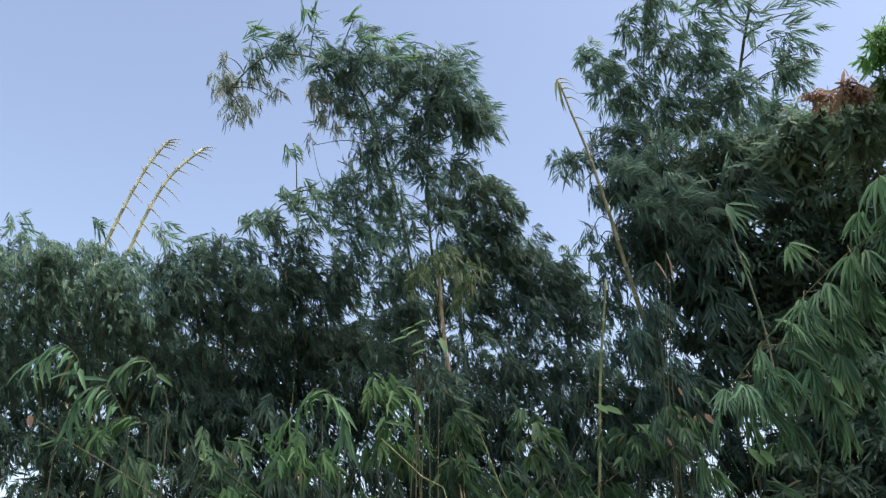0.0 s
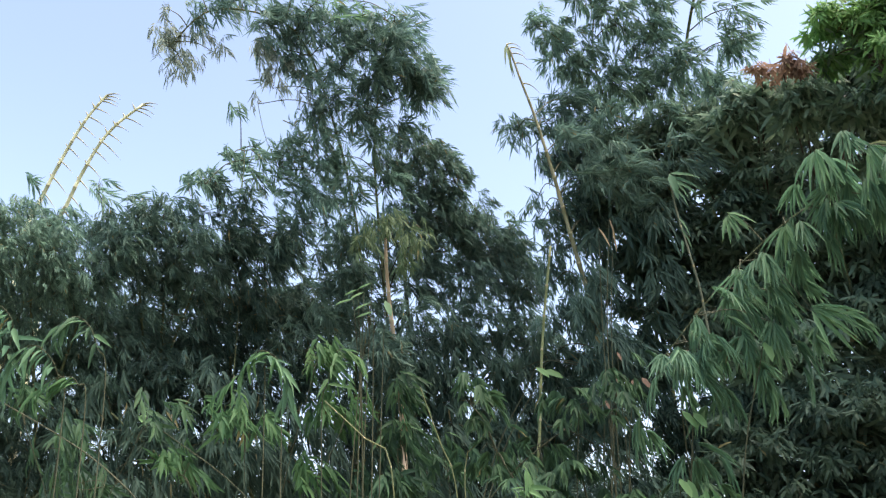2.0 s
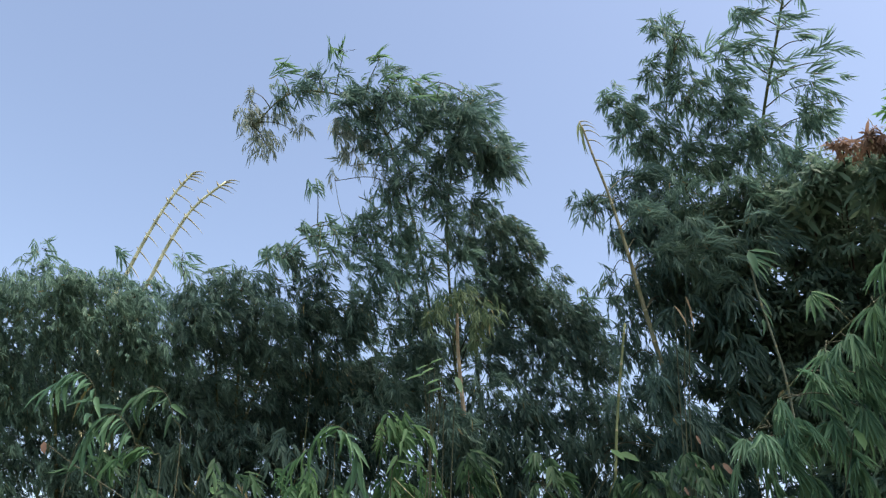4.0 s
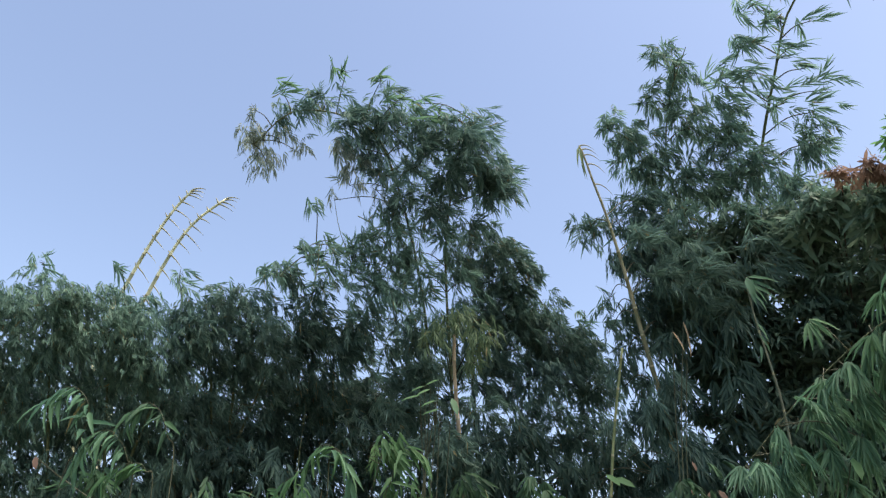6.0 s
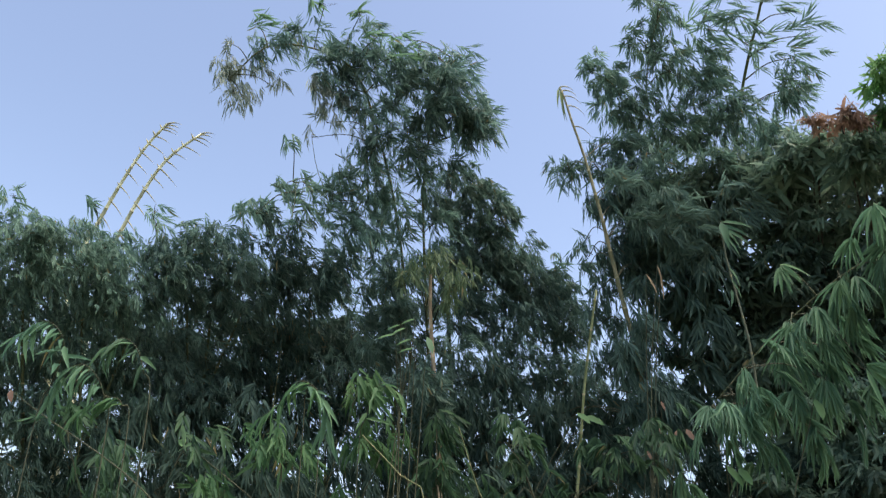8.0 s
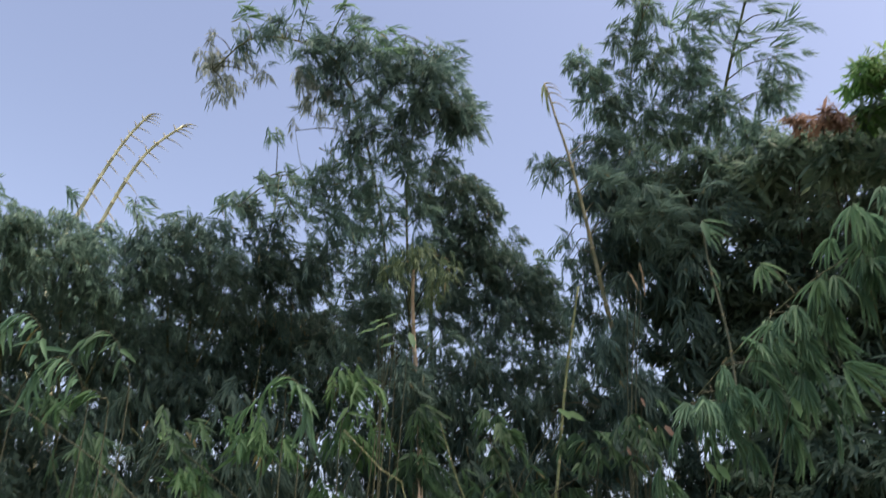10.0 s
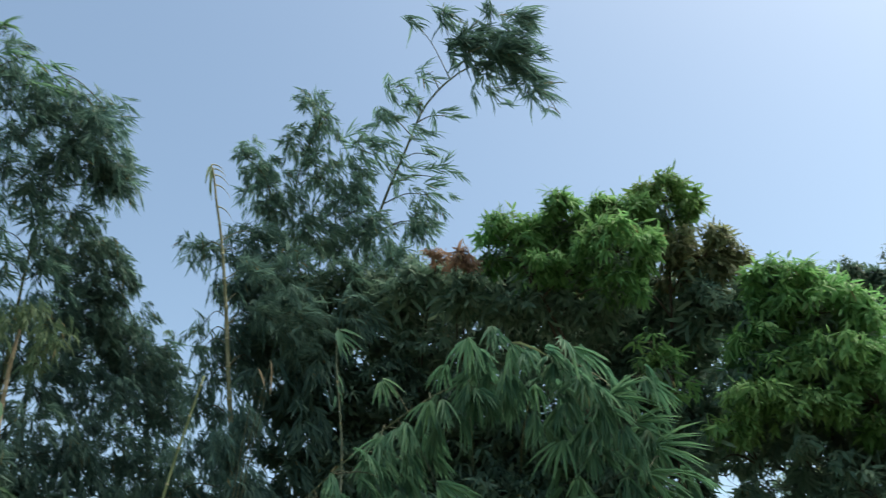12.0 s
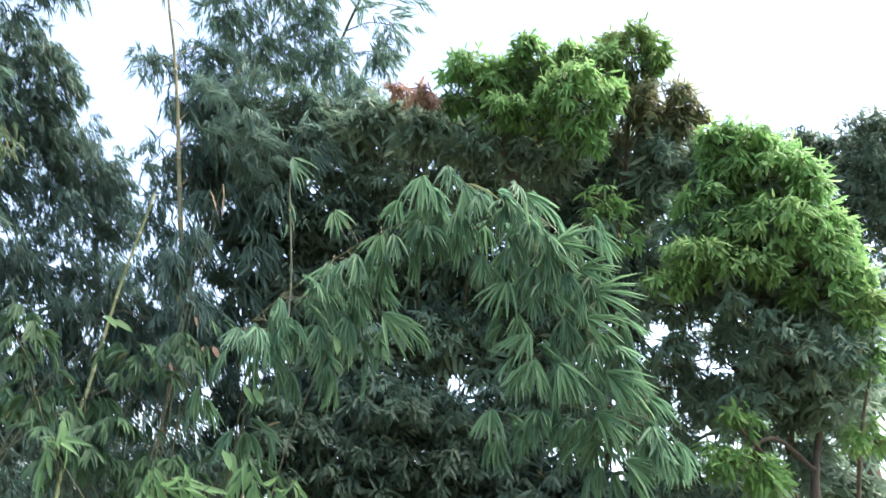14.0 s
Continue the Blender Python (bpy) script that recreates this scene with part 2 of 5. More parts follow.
def blade(kind):
    """One leaf blade of length 1 and width 1 along x: vertices and triangles."""
    if kind == "oblong":
        return (np.array([(0, 0, 0), (0.28, 0.46, 0.03), (0.28, -0.46, 0.03), (0.72, 0.4, 0.0), (0.72, -0.4, 0.0), (1, 0, -0.1)], float),
                np.array([(0, 2, 1), (1, 2, 4), (1, 4, 3), (3, 4, 5)]))
    xs, ws, zs = BLADE[kind]
    if kind == "tiny":
        return np.array([(0, 0, 0), (xs[1], ws[1], zs[1]), (xs[1], -ws[1], zs[1]), (1, 0, zs[2])], float), np.array([(0, 3, 1), (0, 2, 3)])
    v, f = [(0, 0, 0)], []
    for x, w, z in zip(xs[1:-1], ws[1:-1], zs[1:-1]):
        v += [(x, w, z + 0.04), (x, 0, z), (x, -w, z + 0.04)]
    v.append((xs[-1], 0, zs[-1]))
    n = len(xs) - 2
    f += [(0, 2, 1), (0, 3, 2)]
    for i in range(n - 1):
        a, b = 1 + 3 * i, 4 + 3 * i
        f += [(a, a + 1, b + 1), (a, b + 1, b), (a + 1, a + 2, b + 2), (a + 1, b + 2, b + 1)]
    a, tip = 1 + 3 * (n - 1), len(v) - 1
    f += [(a, a + 1, tip), (a + 1, a + 2, tip)]
    return np.array(v, float), np.array(f)


def leaf_mesh(name, root, way, up, length, width, material, kind="far"):
    """Many blades in one mesh: roots, directions, face normals, lengths, widths."""
    tv, tf = blade(kind)
    x = unit(way)
    y = unit(np.cross(up, x))
    z = np.cross(x, y)
    v = (root[:, None] + x[:, None] * (tv[None, :, 0:1] * length[:, None, None])
         + y[:, None] * (tv[None, :, 1:2] * width[:, None, None]) + z[:, None] * (tv[None, :, 2:3] * length[:, None, None]))
    f = tf[None] + (np.arange(len(root)) * len(tv))[:, None, None]
    return mesh_from(name, v.reshape(-1, 3), f.reshape(-1, 3), material)


WIND = np.array([0.75, 0.05, 0.05])


def combs(rng, tips, axes, count, size, slim, spread, low, high):
    """Bamboo leaves: a twig end carries them in two ranks that all stream the same way, bowed down and blown to one side."""
    n = len(tips)
    z = np.array([0, 0, 1.0])
    h = unit(unit(axes * [1, 1, 0.3]) + WIND)
    fall = rng.uniform(low, high, (n, 1))
    m = unit(h * np.cos(fall) - z * np.sin(fall))
    side = unit(np.cross(m, rng.normal(0, 1, (n, 3)) + [0, -0.8, 0.3]))
    u = np.linspace(0, 1, count)[None]
    th = np.where(np.arange(count) % 2, 1, -1)[None] * spread * (1.15 - 0.95 * u) * rng.uniform(0.6, 1.2, (n, count)) + rng.normal(0, 0.08, (n, count))
    way = m[:, None] * np.cos(th)[..., None] + side[:, None] * np.sin(th)[..., None] - z * rng.uniform(0, 0.4, (n, count))[..., None]
    root = tips[:, None] - m[:, None] * ((1 - u) * 0.75 * size)[..., None] + rng.normal(0, 0.03 * size, way.shape)
    up = np.cross(side, m)[:, None] + rng.normal(0, 0.35, way.shape)
    length = size * rng.uniform(0.7, 1.15, (n, count)) * (0.8 + 0.2 * u)
    width = size * slim * rng.uniform(0.75, 1.2, (n, count))
    return [a.reshape(-1, a.shape[-1]) if a.ndim == 3 else a.ravel() for a in (root, way, up, length, width)]


def streamers(rng, tips, axes, count, size, slim, spread, low, high):
    """Leaf combs on a high bare tip, all blown the same way."""
    return combs(rng, tips, unit(axes) * [0.8, 1, 1] + 0.5 * WIND, count, size, slim, spread, low, high)


def hanging_fans(rng, tips, axes, count, size, slim, spread, low, high):
    """Straight blades spread flat from one point like a half-open folding fan, hanging outwards and down."""
    n = len(tips)
    h = unit(axes * [1, 1, 0.15] + 0.4 * WIND + rng.normal(0, 0.12, (n, 3)))
    z = np.array([0, 0, 1.0])
    fall = rng.uniform(low, high, (n, 1))
    m = unit(h * np.cos(fall) - z * np.sin(fall))
    side = unit(np.cross(h, [[0, 0, 1.0]]) + rng.normal(0, 0.22, (n, 3)))
    out = np.cross(side, m)
    out = np.where(out[:, 2:3] < 0, -out, out)
    th = np.linspace(-1, 1, count)[None] * spread * rng.uniform(0.6, 1.15, (n, 1)) + rng.normal(0, 0.06, (n, count))
    way = m[:, None] * np.cos(th)[..., None] + side[:, None] * np.sin(th)[..., None] + rng.normal(0, 0.05, (n, count, 3))
    root = tips[:, None] + side[:, None] * (th * 0.05 * size)[..., None] + rng.normal(0, 0.02 * size, way.shape)
    up = out[:, None] + side[:, None] * (rng.uniform(-0.5, 0.5, (n, count)))[..., None]
    length = size * rng.uniform(0.8, 1.12, (n, count)) * (1 - 0.3 * np.abs(np.linspace(-1, 1, count)))[None]
    width = size * slim * rng.uniform(0.8, 1.15, (n, count))
    return [a.reshape(-1, a.shape[-1]) if a.ndim == 3 else a.ravel() for a in (root, way, up, length, width)]


def whorls(rng, tips, axes, count, size, slim, spread, low, high):
    """Broad leaves in a drooping whorl round the twig's end, as mango carries them."""
    n = len(tips)
    ax = unit(axes)
    s = unit(np.cross(ax, rng.normal(0, 1, (n, 3))))
    t = np.cross(ax, s)
    psi = np.linspace(0, 2 * np.pi, count, endpoint=False)[None] + rng.normal(0, 0.25, (n, count))
    open_ = rng.uniform(0.5, 1.2, (n, count)) * spread
    way = ax[:, None] * 0.6 + (s[:, None] * np.cos(psi)[..., None] + t[:, None] * np.sin(psi)[..., None]) * open_[..., None]
    way = unit(way) + np.array([0, 0, -1.0]) * rng.uniform(low, high, (n, count))[..., None]
    root = tips[:, None] + rng.normal(0, 0.12 * size, way.shape)
    up = ax[:, None] + np.array([0, 0, 0.6]) + rng.normal(0, 0.25, way.shape)
    length = size * rng.uniform(0.6, 1.15, (n, count))
    width = length * slim * rng.uniform(0.8, 1.2, (n, count))
    return [a.reshape(-1, a.shape[-1]) if a.ndim == 3 else a.ravel() for a in (root, way, up, length, width)]


STYLE = {  # arrangement, leaves, length, width share, spread, low, high, blade
    "bamboo": (combs, 8, 0.165, 0.115, 0.6, 0.15, 1.3, "tiny"),
    "fine": (combs, 8, 0.125, 0.125, 0.55, 0.3, 1.3, "tiny"),
    "mid": (combs, 9, 0.20, 0.10, 0.5, -0.1, 1.2, "far"),
    "broad": (hanging_fans, 11, 0.32, 0.07, 0.5, 0.6, 1.45, "near"),
    "pendant": (combs, 7, 0.17, 0.115, 0.5, 0.7, 1.4, "far"),
    "sprig": (streamers, 9, 0.25, 0.095, 0.45, -0.45, 0.75, "near"),
    "drop": (combs, 8, 0.2, 0.11, 0.5, 0.6, 1.45, "far"),
    "tuft": (combs, 8, 0.23, 0.115, 0.5, -0.1, 1.1, "near"),
    "flush": (whorls, 9, 0.12, 0.2, 0.9, 0.6, 1.6, "oblong"),
    "hang": (combs, 7, 0.25, 0.13, 0.5, 0.7, 1.45, "near"),
    "leafy": (hanging_fans, 7, 0.24, 0.16, 0.6, 0.6, 1.3, "near"),
    "brush": (combs, 6, 0.25, 0.16, 0.6, 0.4, 1.4, "near"),
    "mango": (whorls, 10, 0.165, 0.195, 1.0, 0.4, 1.4, "oblong"),
    "far": (whorls, 8, 0.24, 0.28, 1.0, 0.3, 1.2, "oblong"),
}


def crown(parent, lobes, material, style, trunk_line, seed, cover=4.0, name="crown", label="", twig_r=0.0032, wild=0.35, apart=0, core=1.6, inner=None):
    """Leaf mass in uneven clumps: every lobe holds many small tufts, every tuft some leaf fans; a branch with twigs leads to each lobe.
    apart: so many of the blades are objects of their own."""
    rng = np.random.default_rng(seed)
    make, count, size, slim, spread, low, high, kind = STYLE[style]
    trunk_line = np.asarray(trunk_line, float)
    tips, axes, deep, sticks = [], [], [], []
    for x, y, z, rh, rv, dens in lobes:
        c, r = np.array([x, y, z]), np.array([rh, rh, rv])
        r = np.maximum(r - (0.6 if make is whorls else 0.45) * size, 0.45 * r)
        leaves = dens * cover * np.pi * rh * rv / (size * size * slim * 0.55)
        n_fans = max(3, int(leaves / count))
        n_tufts = max(3, int(n_fans / 9))
        q = unit(rng.normal(0, 1, (n_tufts, 3))) * rng.uniform(0.7 if make is whorls else 0.2, 1, (n_tufts, 1)) ** 0.5
        if make is whorls:  # the leaves sit on the outside of the dome, mostly on its upper half
            c = c - [0, 0, 0.12 * rv]
            q[:, 2] = np.where(q[:, 2] < (-0.3 if inner else -0.5), -q[:, 2], q[:, 2])
        tuft = c + q * r
        which = rng.integers(0, n_tufts, n_fans)
        dome = unit(rng.normal(0, 1, (n_fans, 3)) + [0, 0, 0.35])
        broad = rng.uniform(0.5, 1.2, n_tufts)[which][:, None] * min((0.6 if make is whorls else 1.0) * size + 0.15 * rh, 0.36, rh + 0.06)
        p = tuft[which] + dome * broad * rng.uniform(0.6, 1, (n_fans, 1)) * [1, 1, 0.8]
        tips.append(p)
        if dens > 0.6:
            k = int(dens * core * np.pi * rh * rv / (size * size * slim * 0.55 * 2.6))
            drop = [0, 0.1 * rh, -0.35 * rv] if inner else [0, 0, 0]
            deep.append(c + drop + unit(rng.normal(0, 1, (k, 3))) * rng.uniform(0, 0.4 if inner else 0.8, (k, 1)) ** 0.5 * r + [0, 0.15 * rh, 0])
        out = unit((p - c) / r)
        axes.append(dome * 0.6 + out * 0.6 + rng.normal(0, wild, (n_fans, 3)))
        away = np.linalg.norm(trunk_line - (c - [0, 0, 0.5 * rh]), axis=1) + 0.5 * np.maximum(0, trunk_line[:, 2] - z)
        a = trunk_line[int(np.argmin(away))]
        bend = (a + c) / 2 + [0, 0, 0.15 * np.linalg.norm(c - a)]
        ln = smooth_line([a, bend, c], 4)
        v, f = tube(ln, np.linspace(twig_r * 2.6, twig_r * 1.3, len(ln)), 5)
        part("branch", mesh_from("branch", v, f, BARK if make is whorls else TWIG), parent)
        for t in tuft[:: max(1, n_tufts // 12)]:
            ln = smooth_line([c, (c + t) / 2 + rng.normal(0, 0.05, 3) + [0, 0, 0.04], t], 3)
            sticks.append(tube(ln, np.linspace(twig_r, twig_r * 0.4, len(ln)), 4))
    v, f = joined(sticks)
    part("twig", mesh_from("twig", v, f, BARK if make is whorls else TWIG), parent, kind="stuff")
    sets = make(rng, np.vstack(tips), np.vstack(axes), count, size, slim, spread, low, high)
    if apart:
        step = max(1, len(sets[0]) // (count * (apart // count)))
        pick = (np.arange(len(sets[0])) // count) % step == 0
        single_leaves(parent, [a[pick] for a in sets], material, kind)
        sets = [a[~pick] for a in sets]
    if deep and core:
        p = np.vstack(deep)
        way = rng.normal(0, 1, p.shape) * [1, 1, 0.6] + [0, 0, -0.4]
        ln = size * (1.2 if inner else 1.6) * rng.uniform(0.7, 1.2, len(p))
        old = (p, way, rng.normal(0, 1, p.shape) + [0, -0.6, 0.6], ln, ln * slim)
        # older inner leaves; their dark colour also carries the shade under each dome
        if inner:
            part("inner_leaves", leaf_mesh("inner_leaves", *old, inner, kind), parent, "dark older leaves inside the crown, also standing for its shade", "stuff")
        else:
            sets = [np.concatenate([a, b]) for a, b in zip(sets, old)]
    part(name, leaf_mesh(name, *sets, material, kind), parent, label, "stuff")


def single_leaves(parent, sets, material, kind):
    """Blades as objects on one shared mesh."""
    v, f = blade(kind)
    me = mesh_from("leaf", v, f, material)
    root, way, up, length, width = sets
    x = unit(way)
    y = unit(np.cross(up, x))
    z = np.cross(x, y)
    for i in range(len(root)):
        ob = part("leaf", me, parent)
        ob.matrix_basis = Matrix(np.column_stack([np.vstack([x[i] * length[i], y[i] * width[i], z[i] * length[i]]).T, root[i]]).tolist() + [[0, 0, 0, 1]])


def spike(parent, at, way, length, r, sag):
    """A pointed sheath or bare side shoot at a joint, bending down by sag."""
    d = Vector(way).normalized()
    ln = [Vector(at) + d * length * u - Vector((0, 0, sag * length * 4 * u * u * 0.5)) for u in np.linspace(0, 1, 6)]
    v, f = tube(np.array(ln), np.array([1.0, 0.9, 0.72, 0.5, 0.28, 0.05]) * r, 6)
    return part("sheath", mesh_from("sheath", v, f, SHEATH), parent)


def rooted(points, lean=0.12):
    """The points, led down to the ground at their lower end."""
    p = [Vector(q) for q in points]
    a = p[0]
    return [Vector((a.x + lean, a.y + lean, -0.05)), Vector((a.x + lean * 0.7, a.y + lean * 0.7, a.z * 0.5))] + p if a.z > 0.5 else p


def trunk(parent, points, r0, r1, name="trunk", material=None):
    line = smooth_line(points, 8)
    rng = np.random.default_rng(len(line))
    rad = np.linspace(r0, r1, len(line)) * rng.uniform(0.93, 1.07, len(line))
    rad[0] *= 1.35
    v, f = tube(line, rad, 14)
    part(name, mesh_from(name, v, f, material or BARK), parent)
    return line


# ---- ground ----
def ground_sheet():
    n, half = 120, 900.0
    g = np.sign(np.linspace(-1, 1, n)) * np.abs(np.linspace(-1, 1, n)) ** 3 * half
    x, y = np.meshgrid(g, g, indexing="ij")
    z = 0.06 * np.sin(x * 0.7) * np.cos(y * 0.9) + 0.04 * np.sin(x * 2.3 + y)
    z = np.where(np.hypot(x, y) > 60, 0, z) - 0.08
    i, j = np.meshgrid(np.arange(n - 1), np.arange(n - 1), indexing="ij")
    f = np.stack([i * n + j, (i + 1) * n + j, (i + 1) * n + j + 1, i * n + j + 1], -1).reshape(-1, 4)
    ob = new("ground", mesh_from("ground", np.stack([x, y, z], -1).reshape(-1, 3), f, SOIL))
    tagged(ob, "uneven brown and green earth under the trees", "ground", kind="structure")


ground_sheet()

# ---- bamboo bank ----
BANK_A = [
    (-4.90, 8.63, 5.60, 0.82, 0.64, 1), (-4.30, 8.87, 5.76, 0.75, 0.56, 1), (-3.70, 9.20, 5.62, 0.75, 0.56, 1), (-5.63, 8.31, 5.29, 0.82, 0.75, 1),
    (-5.07, 9.59, 5.11, 1.04, 0.72, 1), (-4.22, 9.96, 5.19, 1.04, 0.72, 1), (-5.89, 9.26, 4.69, 0.96, 0.80, 1), (-4.81, 9.98, 4.30, 0.88, 0.56, 0.5),
    (-4.09, 10.27, 4.39, 0.80, 0.56, 0.6), (-5.60, 9.64, 3.99, 0.96, 0.56, 0.7), (-4.76, 8.55, 5.93, 0.45, 0.26, 0.5), (-4.02, 8.87, 6.04, 0.45, 0.30, 0.7),
]
BANK_B = [
    (-2.82, 9.17, 6.34, 0.45, 0.34, 1), (-3.14, 9.31, 5.84, 0.67, 0.49, 1), (-2.47, 9.47, 5.93, 0.67, 0.52, 1), (-2.88, 10.34, 5.44, 0.96, 0.72, 1),
    (-3.55, 10.28, 5.01, 0.88, 0.72, 1), (-2.69, 10.64, 4.68, 0.88, 0.56, 0.7), (-3.49, 10.50, 4.32, 0.80, 0.48, 0.6), (-3.41, 9.07, 6.15, 0.37, 0.22, 0.5),
]
BANK_C = [
    (-2.06, 9.44, 6.20, 0.52, 0.34, 1), (-1.62, 9.60, 6.04, 0.52, 0.45, 1), (-1.63, 10.48, 5.77, 0.72, 0.64, 1), (-2.15, 10.52, 5.44, 0.88, 0.72, 1),
    (-1.09, 10.57, 5.73, 0.56, 0.56, 0.7), (-1.07, 10.78, 5.15, 0.80, 0.56, 0.6), (-1.81, 10.83, 4.67, 0.88, 0.56, 0.6), (-2.21, 9.12, 6.74, 0.26, 0.16, 0.5),
    (-1.78, 9.30, 6.59, 0.30, 0.22, 0.5),
]


def bamboo_clump(lobes, label, seed, n_culms=7, material=None, cover=4.4, extra=(), style="bamboo", core=0.12, thin=1.0, culm_mat=None, height=0.86):
    """A clump of bamboo: culms that rise from one foot and bow outwards into the leaf mass."""
    rng = random.Random(seed)
    xs = [q[0] for q in lobes]
    ys = [q[1] for q in lobes]
    cx, cy = sum(xs) / len(xs), sum(ys) / len(ys) + 0.3
    e = thing("bamboo_clump", (cx, cy, 0), label, "bamboo", "bamboo clumps")
    lines = []
    for i in range(n_culms):
        q = lobes[i % len(lobes)]
        bx, by = cx + rng.uniform(-0.7, 0.7), cy + rng.uniform(0.9, 1.8)
        if thin < 1:
            bx, by = q[0] + rng.uniform(-0.1, 0.1), q[1] + 1.5
        pts = [Vector((bx, by, -0.05)), Vector((bx * 0.8 + q[0] * 0.2, by * 0.8 + q[1] * 0.2, q[2] * (0.5 if thin == 1 else 0.75))), Vector((q[0], q[1] + 0.35, q[2] * 0.95 + 0.2 * q[4]))]
        culm(e, pts, 0.045 * thin, 0.012 * thin, culm_mat or CULM_GREEN)
        lines.append(smooth_line(pts, 8))
    for pts, r0, r1, mat, lab in extra:
        culm(e, pts, r0, r1, mat, lab)
        lines.append(smooth_line(pts, 8))
    crown(e, lobes, material or BAMBOO_DARK, style, np.vstack(lines), seed, cover, core=core)
    return e


bamboo_clump(BANK_A, "dense grey-green bamboo clump with drooping narrow leaves", 11, material=BAMBOO_LEAF, style="fine")


def thicket(radius, a0, a1, step, rows, rh, rv, seed):
    """Leaf masses in uneven rows along a curved bank round the clearing: rows of height and density."""
    rng = random.Random(seed)
    out = []
    for z, dens in rows:
        a = a0 + rng.uniform(0, step)
        while a < a1:
            r = radius + rng.uniform(-0.15, 0.15)
            out.append((r * math.sin(radians(a)), r * math.cos(radians(a)), z + rng.uniform(-0.14, 0.14), rh, rv, dens * rng.uniform(0.6, 1.25)))
            a += step * rng.uniform(0.85, 1.15)
    return out


FILL_LEFT = thicket(10.9, -26.5, -8, 3.7, [(4.1, 0.3), (3.65, 0.45), (3.2, 0.65)], 0.63, 0.39, 3)
FILL_MID = thicket(10.65, -5, 16, 3.7, [(3.9, 0.75), (3.25, 0.75)], 0.61, 0.38, 4) + [
    (3.59, 8.68, 3.58, 0.54, 0.47, 1), (4.19, 8.40, 3.60, 0.54, 0.47, 1), (4.81, 8.08, 3.51, 0.54, 0.47, 1), (-2.63, 10.16, 4.55, 0.61, 0.42, 0.7),
    (-1.91, 10.35, 4.42, 0.61, 0.42, 0.6), (-0.89, 10.46, 4.54, 0.61, 0.42, 0.6), (-0.17, 10.53, 4.43, 0.61, 0.42, 0.6), (0.60, 10.53, 4.35, 0.61, 0.42, 0.35),
    (2.31, 10.27, 4.43, 0.53, 0.46, 0.7), (3.05, 10.03, 4.60, 0.53, 0.46, 0.8), (0.28, 10.03, 4.69, 0.44, 0.33, 0.4), (2.08, 9.61, 4.66, 0.40, 0.43, 0.6),
    (3.01, 8.90, 4.14, 0.40, 0.35, 0.8), (3.15, 8.97, 3.58, 0.42, 0.35, 0.9), (3.14, 9.10, 3.09, 0.42, 0.35, 1), (3.45, 8.63, 3.32, 0.42, 0.35, 0.9),
]
FILL_RIGHT = thicket(9.15, 6, 43, 3.4, [(2.74, 0.8), (2.3, 0.9)], 0.52, 0.36, 6)
REAR = thicket(12.5, -26, 17.5, 5.2, [(4.75, 0.2), (4.15, 0.55), (3.5, 0.8), (2.9, 1)], 0.75, 0.53, 7)
FOOT = thicket(9.7, -21, 9, 3.0, [(4.05, 0.4), (3.6, 0.7), (3.15, 0.8), (2.85, 0.8)], 0.38, 0.27, 5)
FOOT += [
    (0.73, 9.79, 4.48, 0.4, 0.3, 0.9), (1.10, 9.74, 4.57, 0.4, 0.3, 0.9), (1.39, 9.59, 4.44, 0.35, 0.3, 0.9), (0.42, 9.84, 4.57, 0.4, 0.35, 0.8),
    (0.02, 9.92, 4.43, 0.35, 0.3, 0.8), (1.72, 9.38, 4.43, 0.35, 0.3, 0.9), (0.90, 9.76, 4.92, 0.35, 0.22, 0.7),
]
SPRIGS = [
    (-4.99, 8.31, 6.37, 0.15, 0.14, 1), (-4.20, 8.65, 6.52, 0.09, 0.15, 1), (-3.56, 8.92, 6.54, 0.15, 0.15, 1), (-3.03, 9.13, 6.51, 0.21, 0.14, 1),
    (-2.29, 9.15, 6.86, 0.23, 0.15, 1), (-2.06, 9.03, 7.16, 0.07, 0.09, 1), (-1.80, 9.09, 7.14, 0.11, 0.15, 1), (-2.53, 9.13, 6.79, 0.07, 0.15, 1),
    (-1.93, 8.72, 7.67, 0.07, 0.09, 1), (-1.72, 9.22, 6.95, 0.23, 0.19, 1),
]
SPRIGS += [
    (-2.06, 9.33, 6.64, 0.30, 0.14, 1), (1.66, 9.44, 6.58, 0.06, 0.08, 1), (-2.27, 9.11, 6.94, 0.17, 0.20, 1.2), (-1.98, 9.12, 7.03, 0.18, 0.20, 1.2),
    (-1.71, 9.01, 7.30, 0.08, 0.20, 1), (-3.41, 8.55, 6.33, 0.08, 0.13, 1), (-1.90, 8.33, 6.72, 0.05, 0.07, 0.9), (-2.19, 8.50, 6.45, 0.20, 0.12, 0.8),
    (-1.55, 8.34, 6.71, 0.10, 0.15, 0.8),
]
bamboo_clump(SPRIGS, "slender bamboo with single leafy sprigs above the bank", 17, 12, BAMBOO_LEAF, 1.9, style="tuft", core=0, thin=0.22, extra=[(rooted([(-2.40, 12.40, 5.87), (-2.21, 10.73, 6.66), (-1.98, 9.54, 6.85), (-1.86, 9.04, 6.91), (-1.79, 8.62, 7.00)]), 0.02, 0.006, CULM_YELLOW, "young pale yellow shoot")])
# fill, rear and foot rows take the leaf colour darkened for shade
bamboo_clump(FILL_LEFT, "shaded bamboo with hanging leaves along the foot of the bank", 14, 8, BAMBOO_SHADE, 4.4)
bamboo_clump(REAR, "dark bamboo thicket standing behind the bank", 18, 9, BAMBOO_SHADE, 2.9, style="fine", core=0.2)
